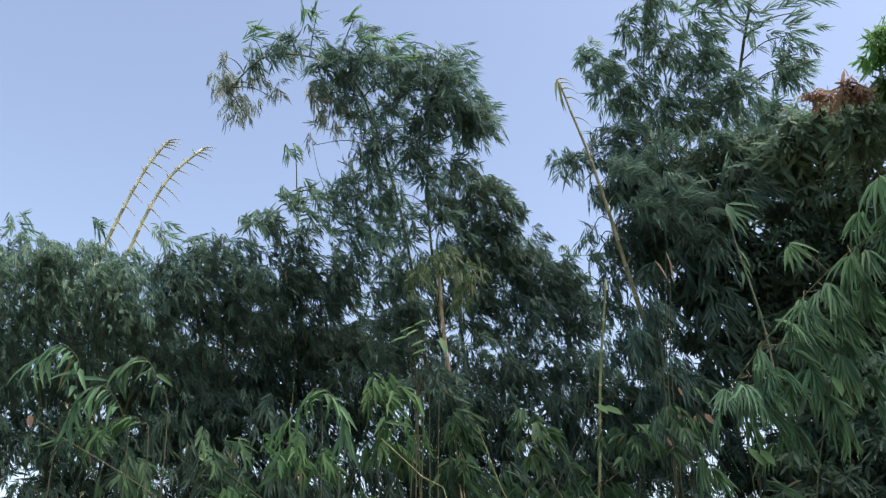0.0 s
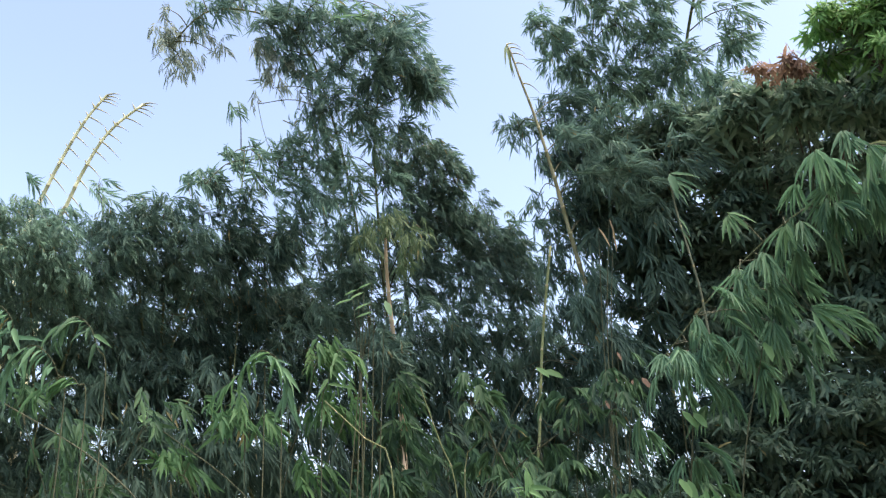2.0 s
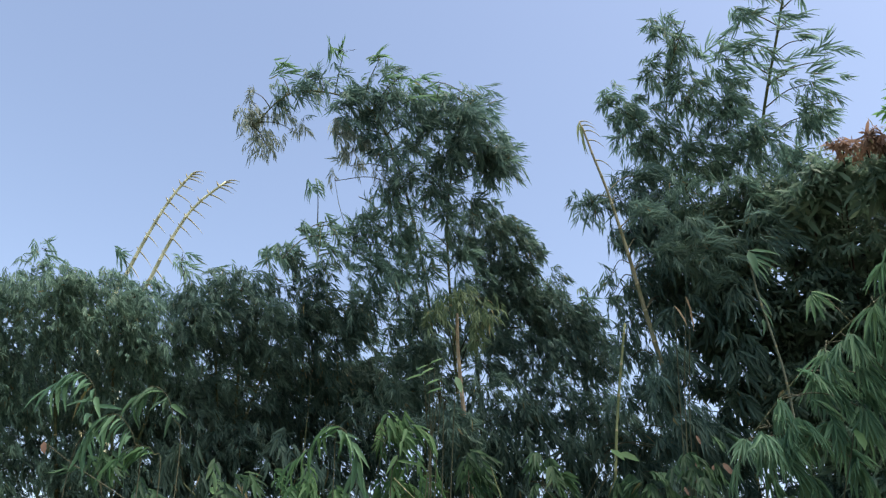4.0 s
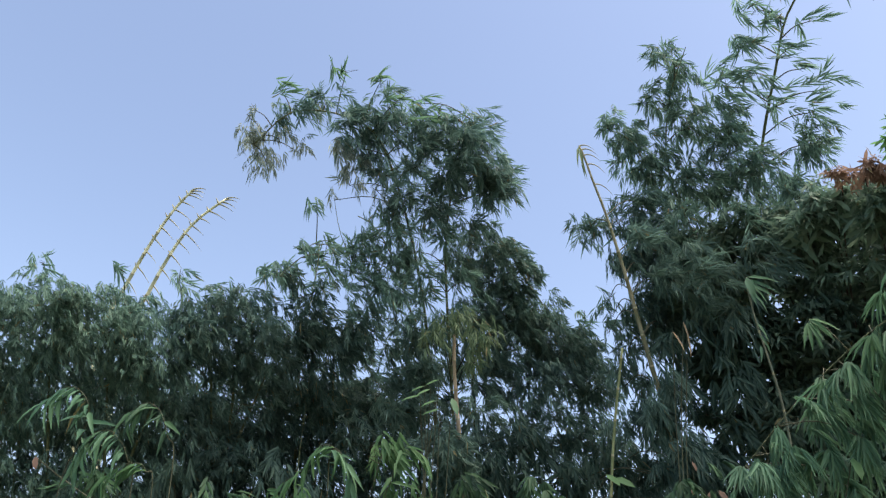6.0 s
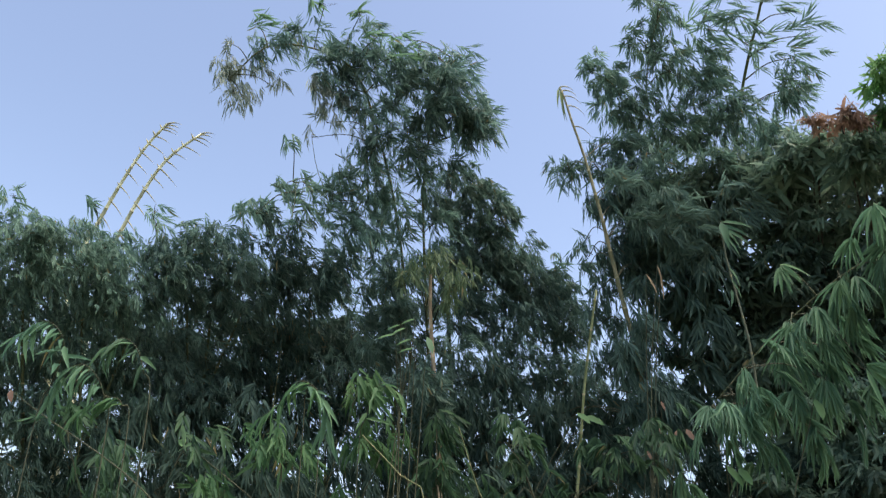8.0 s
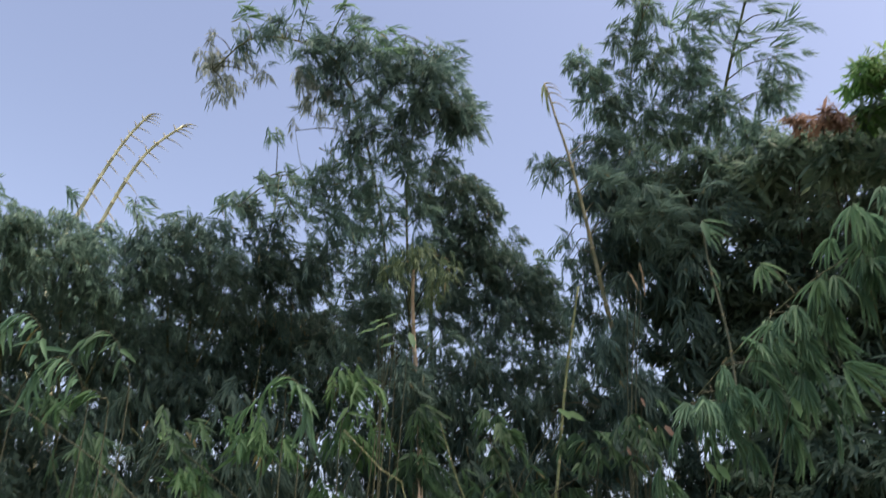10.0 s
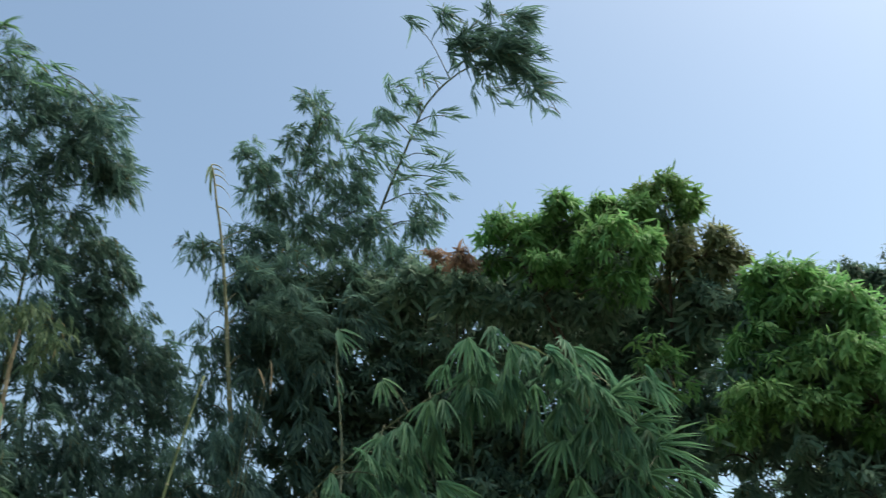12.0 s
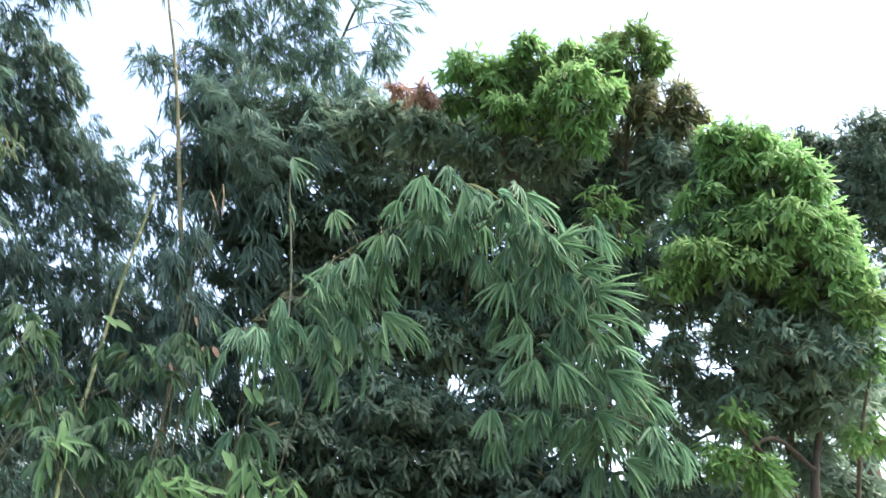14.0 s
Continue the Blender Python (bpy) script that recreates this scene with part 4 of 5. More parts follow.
DARK_LOW = [
    (3.0, 8.55, 5.65, 0.4, 0.5, 0.5), (3.25, 8.29, 5.70, 0.68, 0.55, 1), (3.98, 7.98, 5.67, 0.75, 0.48, 1), (4.73, 7.65, 5.49, 0.82, 0.55, 1),
    (5.53, 7.17, 5.34, 0.82, 0.55, 1), (6.13, 6.49, 5.64, 0.55, 0.48, 1), (6.42, 6.07, 5.84, 0.55, 0.41, 1), (3.15, 8.72, 4.95, 0.55, 0.5, 0.55),
    (3.80, 8.42, 4.87, 0.75, 0.55, 1), (4.64, 8.03, 4.76, 0.75, 0.55, 1), (5.44, 7.57, 4.62, 0.75, 0.55, 1), (6.15, 6.97, 4.69, 0.75, 0.55, 1),
    (6.65, 6.28, 5.11, 0.55, 0.55, 0.48), (6.76, 6.57, 4.28, 0.62, 0.48, 0.42),
]
UNDER = [
    (4.40, 7.73, 2.95, 0.57, 0.35, 1), (5.17, 7.25, 2.93, 0.57, 0.38, 1), (5.78, 6.75, 3.00, 0.50, 0.38, 1), (3.68, 8.07, 3.15, 0.57, 0.31, 1),
    (3.96, 8.01, 2.70, 0.57, 0.31, 1), (6.20, 6.42, 2.77, 0.50, 0.38, 0.8), (4.70, 7.45, 3.44, 0.69, 0.31, 1), (5.42, 6.97, 3.34, 0.57, 0.31, 1),
    (5.68, 6.92, 2.54, 0.63, 0.38, 1), (6.38, 6.29, 2.44, 0.63, 0.38, 1), (4.70, 7.61, 2.62, 0.63, 0.38, 1), (6.73, 5.90, 2.55, 0.50, 0.38, 1),
    (6.82, 5.72, 2.94, 0.38, 0.38, 0.8),
]
DARK_FILL = thicket(9.15, 22, 49, 4.6, [(5.08, 1), (4.32, 1), (3.6, 1)], 0.58, 0.51, 8)
RED = [
    (3.91, 6.68, 6.94, 0.20, 0.10, 0.8), (4.06, 6.55, 6.89, 0.24, 0.13, 1), (4.19, 6.47, 6.82, 0.15, 0.13, 0.9),
]
MANGO = [
    (4.70, 6.29, 7.22, 0.49, 0.30, 1), (5.15, 5.79, 7.37, 0.43, 0.28, 1), (5.37, 5.27, 6.68, 0.50, 0.39, 1), (5.70, 5.31, 7.31, 0.26, 0.23, 1),
    (5.01, 6.15, 7.11, 0.41, 0.24, 0.8), (4.83, 6.15, 6.67, 0.45, 0.14, 0.8), (5.27, 5.79, 6.65, 0.40, 0.15, 0.8), (5.48, 5.45, 6.37, 0.31, 0.18, 1),
    (5.65, 5.37, 6.26, 0.14, 0.13, 0.8), (4.57, 6.59, 6.99, 0.20, 0.15, 0.8), (5.40, 5.71, 7.22, 0.27, 0.27, 0.8),
    (5.79, 5.35, 7.40, 0.30, 0.25, 0.9), (5.87, 5.36, 7.04, 0.22, 0.25, 0.8), (5.38, 5.62, 7.43, 0.30, 0.20, 0.9), (5.02, 6.06, 7.31, 0.35, 0.20, 0.8),
]
MANGO_TOP = [
    (6.15, 5.17, 7.61, 0.42, 0.30, 1), (6.28, 5.28, 7.38, 0.28, 0.20, 0.7), (6.40, 5.08, 7.43, 0.18, 0.14, 0.7),
]
MANGO_BRONZE = [
    (6.54, 5.12, 6.88, 0.54, 0.32, 1), (6.74, 4.93, 6.82, 0.24, 0.22, 0.8), (6.70, 5.12, 6.69, 0.35, 0.22, 0.8), (6.36, 5.28, 6.95, 0.28, 0.24, 0.6),
]
MANGO_SIDE = [
    (6.59, 4.41, 6.19, 0.31, 0.16, 1), (6.86, 4.13, 6.05, 0.41, 0.19, 1), (6.96, 4.23, 5.80, 0.51, 0.26, 1), (7.22, 3.97, 5.62, 0.32, 0.31, 1),
    (6.74, 4.76, 5.59, 0.46, 0.26, 1), (6.67, 4.55, 5.92, 0.27, 0.26, 0.8), (7.18, 4.48, 5.14, 0.93, 0.33, 1), (6.88, 4.96, 5.08, 0.51, 0.26, 1),
    (7.45, 4.20, 4.91, 0.57, 0.32, 1), (7.59, 4.19, 4.59, 0.41, 0.30, 1), (7.74, 3.87, 4.65, 0.26, 0.27, 1), (6.99, 4.49, 5.48, 0.39, 0.17, 0.7),
]
MANGO_SIDE += [
    (6.37, 4.79, 4.90, 0.42, 0.16, 0.9), (6.70, 4.52, 4.75, 0.45, 0.2, 0.9),
    (6.21, 4.98, 4.64, 0.3, 0.16, 0.9),
]
MANGO_SIDE_BACK = [
    (6.98, 4.66, 6.00, 0.50, 0.30, 1), (7.48, 4.39, 5.84, 0.50, 0.30, 1), (7.09, 4.74, 5.44, 0.55, 0.35, 1), (7.64, 4.45, 5.29, 0.55, 0.35, 1), (6.79, 5.05, 5.26, 0.45, 0.35, 0.9), (7.91, 4.36, 4.87, 0.55, 0.40, 0.9), (8.25, 4.18, 4.51, 0.40, 0.40, 0.8), (7.03, 5.06, 4.93, 0.50, 0.30, 0.9),
]
MANGO_LOW = [
    (5.95, 5.48, 5.54, 0.29, 0.19, 0.9), (6.12, 5.50, 5.24, 0.23, 0.19, 0.5), (5.84, 5.48, 5.71, 0.19, 0.13, 0.6),
]
MANGO_BACK = [
    (5.47, 7.23, 7.66, 0.53, 0.30, 1), (5.98, 6.77, 7.71, 0.61, 0.38, 1), (6.51, 6.38, 7.58, 0.53, 0.46, 1), (6.80, 5.95, 7.70, 0.30, 0.30, 0.7),
    (7.27, 5.86, 7.22, 0.49, 0.27, 0.75), (7.07, 6.19, 7.12, 0.46, 0.30, 0.75), (5.85, 7.13, 7.41, 0.53, 0.30, 1), (6.40, 6.75, 7.29, 0.53, 0.30, 1),
    (6.82, 6.47, 7.11, 0.46, 0.30, 1), (5.36, 7.50, 7.41, 0.46, 0.23, 1), (4.84, 7.81, 7.46, 0.46, 0.30, 1),
]
MANGO_SIDE_LOW = [
    (7.31, 5.21, 5.00, 0.67, 0.27, 0.7), (7.72, 4.70, 4.83, 0.54, 0.34, 1), (7.22, 5.55, 4.64, 0.54, 0.34, 0.33075), (7.66, 5.07, 4.38, 0.60, 0.40, 0.525),
    (8.02, 4.54, 4.28, 0.54, 0.40, 0.63), (7.42, 5.55, 4.11, 0.67, 0.34, 0.3675), (7.92, 4.92, 3.89, 0.60, 0.34, 0.63), (6.58, 5.23, 6.23, 0.40, 0.40, 1),
    (6.74, 5.79, 5.23, 0.40, 0.40, 0.98), (6.95, 4.73, 6.23, 0.54, 0.34, 1), (7.18, 5.93, 3.93, 0.54, 0.40, 0.525), (7.78, 5.24, 3.66, 0.80, 0.40, 0.75),
    (8.17, 4.57, 3.73, 0.60, 0.47, 0.75),
]
MANGO_SIDE_LOW += [
    (6.67, 5.39, 3.96, 0.44, 0.37, 0.42), (6.96, 4.79, 4.41, 0.44, 0.25, 0.4725), (7.32, 4.45, 4.02, 0.50, 0.37, 0.6), (6.47, 5.52, 4.56, 0.31, 0.38, 0.3675),
    (7.63, 4.13, 3.98, 0.38, 0.44, 0.6), (7.57, 5.78, 5.26, 0.57, 0.43, 0.378), (8.06, 5.15, 5.13, 0.57, 0.43, 0.54), (8.45, 4.85, 4.63, 0.57, 0.43, 0.54),
    (7.85, 5.77, 4.62, 0.64, 0.43, 0.378), (8.31, 5.33, 4.17, 0.64, 0.36, 0.54), (8.66, 4.73, 4.19, 0.57, 0.43, 0.54), (7.43, 6.20, 4.81, 0.43, 0.43, 0.336),
]
MANGO_FRONT = [
    (6.63, 4.71, 3.25, 0.27, 0.13, 0.8), (6.66, 4.79, 2.85, 0.52, 0.19, 1), (6.89, 4.49, 2.71, 0.23, 0.17, 1), (7.61, 3.82, 3.82, 0.18, 0.25, 0.5),
    (7.71, 3.96, 3.11, 0.25, 0.31, 0.5), (7.55, 3.67, 4.25, 0.23, 0.34, 0.8), (7.63, 3.82, 3.77, 0.21, 0.28, 0.7),
]
MANGO_FOOT = thicket(10.05, 49, 64, 4.0, [(3.95, 0.45), (3.4, 0.6), (2.85, 1.0)], 0.56, 0.4, 9)
FAR = [
    (20.57, 9.76, 13.93, 1.45, 0.47, 1), (21.17, 9.07, 13.45, 1.63, 0.73, 1), (20.20, 10.66, 13.81, 0.91, 0.44, 1), (21.20, 9.86, 12.75, 1.82, 0.91, 1),
    (21.84, 9.59, 11.71, 1.82, 1.27, 0.7), (21.35, 10.66, 11.71, 1.09, 1.09, 0.5), (22.13, 8.28, 12.23, 2.18, 1.63, 0.8), (19.39, 11.02, 13.84, 1.0, 0.42, 1),
]
FAR_LOW = [
    (20.37, 10.05, 9.34, 1.51, 1.01, 0.3), (20.24, 11.62, 7.20, 1.84, 1.01, 0.18), (21.01, 10.50, 6.53, 1.84, 1.34, 0.3), (20.64, 11.79, 4.92, 2.01, 1.01, 0.42),
    (19.20, 13.66, 6.16, 2.01, 1.34, 0.3), (20.09, 12.77, 4.67, 2.35, 1.34, 0.42), (18.86, 14.51, 4.71, 2.01, 1.34, 0.36),
]


def mean(lobes, i):
    return sum(q[i] for q in lobes) / len(lobes)


def mango_tree(label, sets, seed, r0=0.16, spread=0.2, style="mango", name="mango_tree", category="tree"):
    """A tree: leaning trunk, limbs to each leaf mass, crowns of leaf whorls."""
    every = [q for s in sets for q in s[0]]
    x, y, h = mean(every, 0) * 1.14, mean(every, 1) * 1.14, max(q[2] for q in every)
    e = thing(name, (x, y, 0), label, category, "broadleaf trees")
    line = trunk(e, [Vector((x, y, -0.1)), Vector((x + spread, y, h * 0.3)), Vector((x - spread, y + 0.1, h * 0.6)), Vector((x, y, h * 0.85))], r0, r0 * 0.2)
    rng = random.Random(seed)
    lines = [line]
    for k in range(5):
        q = rng.choice(every)
        a = line[rng.randrange(len(line) // 3, len(line) - 4)]
        v = [Vector(a), (Vector(a) + Vector(q[:3])) / 2 + Vector((0, 0, 0.3)), Vector(q[:3])]
        lines.append(trunk(e, v, r0 * 0.22, 0.012, "limb"))
    for k, (lobes, mat, cover, lab) in enumerate(sets):
        crown(e, lobes, mat, "flush" if mat is MANGO_RED else style, np.vstack(lines), seed * 10 + k, cover, label=lab, twig_r=0.005, wild=0.45, core=2.4 if mat in (MANGO_DARK, MANGO_SHADE) else 0.8, inner=MANGO_DARK if mat in (MANGO_LEAF, MANGO_LOWER, MANGO_BROWN) else None)
    return e


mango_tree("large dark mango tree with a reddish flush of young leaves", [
    (DARK, MANGO_DARK, 7.5, "dark mature mango leaves"), (DARK_LOW, MANGO_SHADE, 6.0, "lower leaves coloured dark for deep shade"),
    (DARK_FILL, MANGO_DARK, 5.0, ""), (UNDER, MANGO_SHADE, 7.0, ""), (RED, MANGO_RED, 4.2, "coppery red young leaves")], 5)
mango_tree("bright green rounded mango crown with a bronze side", [
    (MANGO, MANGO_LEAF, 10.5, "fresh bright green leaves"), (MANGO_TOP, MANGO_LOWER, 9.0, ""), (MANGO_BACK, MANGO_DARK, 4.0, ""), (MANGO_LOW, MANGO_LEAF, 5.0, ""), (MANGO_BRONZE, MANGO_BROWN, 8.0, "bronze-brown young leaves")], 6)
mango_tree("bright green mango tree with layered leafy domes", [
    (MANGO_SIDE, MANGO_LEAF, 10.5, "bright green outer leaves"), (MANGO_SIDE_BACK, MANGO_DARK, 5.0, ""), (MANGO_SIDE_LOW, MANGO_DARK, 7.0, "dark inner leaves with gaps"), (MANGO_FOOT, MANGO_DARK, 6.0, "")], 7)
mango_tree("low mango tree with dull green leaf tufts", [(MANGO_FRONT, MANGO_LOWER, 6.0, "")], 8, 0.12)
mango_tree("large dark tree standing far behind the mangoes", [(FAR, FAR_LEAF, 7.0, ""), (FAR_LOW, FAR_LEAF, 5.0, "")], 9, 0.45, style="far", name="broadleaf_tree")

# ---- near bamboo with long drooping leaves ----
SPRAY = [
    (2.87, 4.49, 4.36, 0.13, 0.12, 1), (3.01, 4.37, 4.41, 0.17, 0.12, 1), (3.23, 4.24, 4.35, 0.19, 0.13, 1), (3.46, 4.12, 4.26, 0.19, 0.13, 1),
    (3.64, 4.02, 4.16, 0.19, 0.14, 1), (3.85, 3.83, 4.15, 0.13, 0.12, 1), (3.41, 4.26, 4.09, 0.25, 0.14, 1), (3.12, 4.44, 4.16, 0.21, 0.14, 1),
    (2.92, 4.59, 4.12, 0.17, 0.15, 1),
]
SPRAY += [
    (3.64, 4.16, 3.94, 0.21, 0.17, 1), (2.77, 4.73, 4.03, 0.13, 0.15, 1), (2.64, 4.90, 3.83, 0.19, 0.16, 1), (2.48, 5.03, 3.74, 0.19, 0.16, 1),
    (2.29, 5.17, 3.60, 0.21, 0.18, 1), (2.11, 5.31, 3.43, 0.19, 0.17, 1), (3.87, 4.04, 3.78, 0.19, 0.17, 1), (4.04, 3.87, 3.77, 0.17, 0.15, 1),
    (3.69, 4.28, 3.63, 0.15, 0.17, 1),
]
SPRAY_B = [
    (2.95, 4.89, 3.43, 0.13, 0.13, 0.7), (2.66, 5.04, 3.47, 0.21, 0.17, 0.6), (2.47, 5.20, 3.30, 0.21, 0.15, 0.8), (2.04, 5.39, 3.26, 0.17, 0.19, 1),
    (2.30, 5.34, 3.09, 0.17, 0.15, 0.6), (3.94, 4.14, 3.43, 0.21, 0.19, 1), (4.14, 3.93, 3.46, 0.19, 0.17, 1), (3.76, 4.38, 3.23, 0.15, 0.18, 1),
    (4.02, 4.18, 3.11, 0.21, 0.19, 1), (4.24, 3.95, 3.15, 0.19, 0.17, 1),
]
SPRAY_B += [
    (3.91, 4.37, 2.84, 0.17, 0.18, 1), (4.15, 4.16, 2.80, 0.19, 0.19, 1), (4.36, 3.92, 2.87, 0.19, 0.19, 1), (4.49, 3.85, 2.64, 0.17, 0.17, 1),
    (4.31, 4.05, 2.61, 0.21, 0.17, 1), (3.67, 4.59, 2.80, 0.12, 0.10, 0.6), (1.83, 5.57, 2.87, 0.12, 0.09, 1), (2.12, 5.51, 2.65, 0.17, 0.11, 1),
    (2.66, 5.16, 3.12, 0.17, 0.13, 0.6),
]
hang = [Vector(q) for q in [(2.79, 6.55, 3.46), (2.75, 6.41, 3.87), (2.65, 6.20, 4.20), (2.57, 6.08, 4.39), (2.50, 5.98, 4.55), (2.42, 5.87, 4.72), (2.36, 5.77, 4.89), (2.32, 5.67, 5.03)]]
spray_1 = rooted([(5.86, 8.83, 1.40), (5.61, 8.59, 3.32), (4.92, 7.64, 4.70), (3.23, 5.07, 4.33), (2.82, 4.75, 4.19), (2.39, 5.14, 3.84), (2.01, 5.47, 3.40)])
spray_2 = rooted([(6.19, 8.60, 1.41), (6.01, 8.31, 3.33), (5.35, 7.33, 4.71), (3.64, 4.77, 4.34), (3.57, 4.19, 4.35), (3.93, 4.04, 4.07), (4.42, 3.94, 3.26), (4.59, 3.93, 2.71)])

BIG_FANS = [  # base of the fan, angle below the level, blade length
    (3.62, 3.88, 3.96, -5, 0.36), (3.80, 3.84, 3.80, 12, 0.30), (3.88, 3.80, 3.63, 10, 0.40), (3.85, 3.85, 3.46, 35, 0.38), (4.03, 3.85, 3.10, 42, 0.46),
    (4.05, 3.98, 2.84, 40, 0.34), (4.21, 3.90, 2.53, 35, 0.34), (3.58, 4.10, 3.35, 125, 0.34), (3.62, 4.12, 3.18, 100, 0.30), (2.71, 4.69, 3.47, 45, 0.38),
]
BIG_FANS += [
    (2.75, 4.29, 4.41, 95, 0.34), (2.99, 4.11, 4.34, 70, 0.34), (3.34, 3.89, 4.29, 48, 0.34), (2.33, 4.80, 4.20, 70, 0.22), (2.62, 4.60, 4.02, 110, 0.26),
    (2.38, 4.88, 3.80, 105, 0.26), (3.38, 4.11, 3.70, 112, 0.34), (3.48, 4.42, 2.86, 95, 0.26), (3.75, 4.01, 3.15, 70, 0.34),
]


def leaf_fan(parent, base, angle, size, line, rng):
    """One large half-open fan of straight blades, blown out to the side of its twig."""
    across, outward = np.array([0.82, -0.57, 0.0]), np.array([-0.45, -0.65, 0.35])
    n = rng.randrange(9, 13)
    a = radians(angle) + np.linspace(-0.55, 0.55, n) + np.array([rng.gauss(0, 0.05) for _ in range(n)])
    depth = np.array([rng.uniform(-0.1, 0.35) for _ in range(n)])
    way = across[None] * np.cos(a)[:, None] - np.array([0, 0, 1.0])[None] * np.sin(a)[:, None] + outward[None] * depth[:, None]
    root = np.array(base)[None] + way * np.linspace(0.0, 0.03, n)[:, None]
    up = outward[None] + np.array([[rng.uniform(-0.4, 0.4), rng.uniform(-0.3, 0.3), rng.uniform(0, 0.6)] for _ in range(n)])
    ln = size * np.array([rng.uniform(0.78, 1.08) for _ in range(n)])
    part("leaf_fan", leaf_mesh("leaf_fan", root, way, up, ln, np.array([rng.uniform(0.022, 0.03) for _ in range(n)]), BAMBOO_LIT, "near"), parent)
    near = line[np.argmin(np.linalg.norm(line - np.array(base)[None], axis=1))]
    v, f = tube(np.array([near, (near + np.array(base)) / 2 + [0, 0, 0.05], np.array(base)]), np.array([0.004, 0.003, 0.002]), 5)
    part("twig", mesh_from("twig", v, f, TWIG), parent)


def near_bamboo():
    e = thing("bamboo_clump", (spray_1[0].x, spray_1[0].y, 0), "leafy bamboo with long pale green leaves hanging in fans", "bamboo", "bamboo clumps")
    for pts in (spray_1, spray_2):
        culm(e, pts, 0.014, 0.003, CULM_GREEN)
    tl = np.vstack([smooth_line(spray_1, 8), smooth_line(spray_2, 8)])
    crown(e, SPRAY, BAMBOO_NEAR, "broad", tl, 41, 5.2, label="long hanging pale green leaves", twig_r=0.002, wild=0.2, apart=300, core=0)
    rng = random.Random(43)
    for x, y, z, angle, size in BIG_FANS:
        leaf_fan(e, (x, y, z), angle, size, tl, rng)
    culm(e, hang, 0.011, 0.006, CULM_GREY, "thin grey-green stem with a drooping leaf bunch at its tip")
    top, low = np.array(hang[-1]), np.array(hang[-3])
    roots = np.array([top, top, top - [0, 0, 0.03], top - [0, 0, 0.06], top - [0, 0, 0.05], top - [0, 0, 0.12], low, low - [0, 0, 0.1], low - [0, 0, 0.2]])
    ways = np.array([(0.12, -0.15, -1), (1, -0.3, -0.25), (1, -0.1, -0.45), (1, -0.2, -0.7), (1, 0.2, -0.95), (0.6, -0.2, -1), (0.4, -0.2, -1), (0.5, 0, -1), (-0.1, -0.1, -1)])
    ups = np.array([(-0.2, -1, 0.3)] * 4 + [(0.3, -1, 0.4)] * 5)
    long = np.array([0.27, 0.26, 0.28, 0.27, 0.24, 0.24, 0.2, 0.2, 0.16])
    single_leaves(e, (roots, ways, ups, long, np.array([0.07, 0.035, 0.035, 0.035, 0.035, 0.03, 0.03, 0.03, 0.03])), BAMBOO_NEAR, "near")
    crown(e, SPRAY_B, BAMBOO_NEAR, "broad", tl, 42, 4.4, twig_r=0.002, wild=0.2, core=0)


near_bamboo()

# ---- brush in front ----
FRONT_LOW = [
    (-1.42, 8.25, 3.55, 0.45, 0.18, 1), (-0.74, 8.19, 4.12, 0.33, 0.19, 0.7), (-0.41, 8.35, 3.63, 0.42, 0.23, 0.7), (-1.97, 8.25, 3.03, 0.30, 0.17, 0.8),
    (-0.68, 8.45, 3.02, 0.27, 0.17, 0.8),
]
FRONT_MID = [
    (0.64, 8.44, 3.12, 0.33, 0.22, 0.6), (0.12, 8.42, 3.32, 0.30, 0.19, 0.5), (1.33, 8.36, 3.13, 0.33, 0.22, 0.6), (0.01, 8.51, 2.86, 0.48, 0.20, 0.7),
    (0.13, 8.35, 3.87, 0.25, 0.20, 0.8), (0.19, 8.37, 3.34, 0.28, 0.22, 0.8), (0.22, 8.46, 2.91, 0.30, 0.22, 0.8),
]
FRONT_LEFT = [
    (-2.36, 8.06, 3.46, 0.36, 0.18, 0.5), (-3.05, 7.87, 3.23, 0.42, 0.24, 0.5), (-3.39, 7.66, 3.55, 0.30, 0.24, 0.5), (-2.65, 8.08, 2.90, 0.48, 0.20, 0.6),
]
FRONT_RIGHT = [
    (1.01, 7.38, 3.09, 0.27, 0.21, 0.8), (1.38, 7.31, 3.13, 0.27, 0.16, 0.7), (1.23, 7.42, 2.66, 0.48, 0.27, 0.8), (1.74, 7.28, 2.89, 0.37, 0.27, 0.6),
    (2.17, 7.22, 2.55, 0.48, 0.24, 1), (2.70, 7.03, 2.59, 0.37, 0.21, 1), (2.09, 7.03, 3.60, 0.27, 0.27, 0.7), (1.75, 7.16, 3.46, 0.32, 0.32, 0.7),
    (1.65, 7.36, 2.51, 0.37, 0.27, 0.7), (0.77, 7.32, 3.51, 0.37, 0.32, 0.5),
]


def brush(lobes, label, seed, style="brush", material=None, cover=3.6):
    x, y = mean(lobes, 0), mean(lobes, 1) + 0.3
    e = thing("bush", (x, y, 0), label, "bush", "bushes")
    lines = []
    rng = random.Random(seed)
    for k, q in enumerate(lobes[:8]):
        bx, by = x + rng.uniform(-0.5, 0.5), y + rng.uniform(-0.3, 0.3)
        lines.append(trunk(e, [Vector((bx, by, -0.05)), Vector(((bx + q[0]) / 2, (by + q[1]) / 2, q[2] * 0.65)), Vector((q[0], q[1], q[2]))], 0.005, 0.003, "stem", TWIG))
    crown(e, lobes, material or BRUSH_LEAF, style, np.vstack(lines), seed, cover, twig_r=0.004, core=0, apart=150)


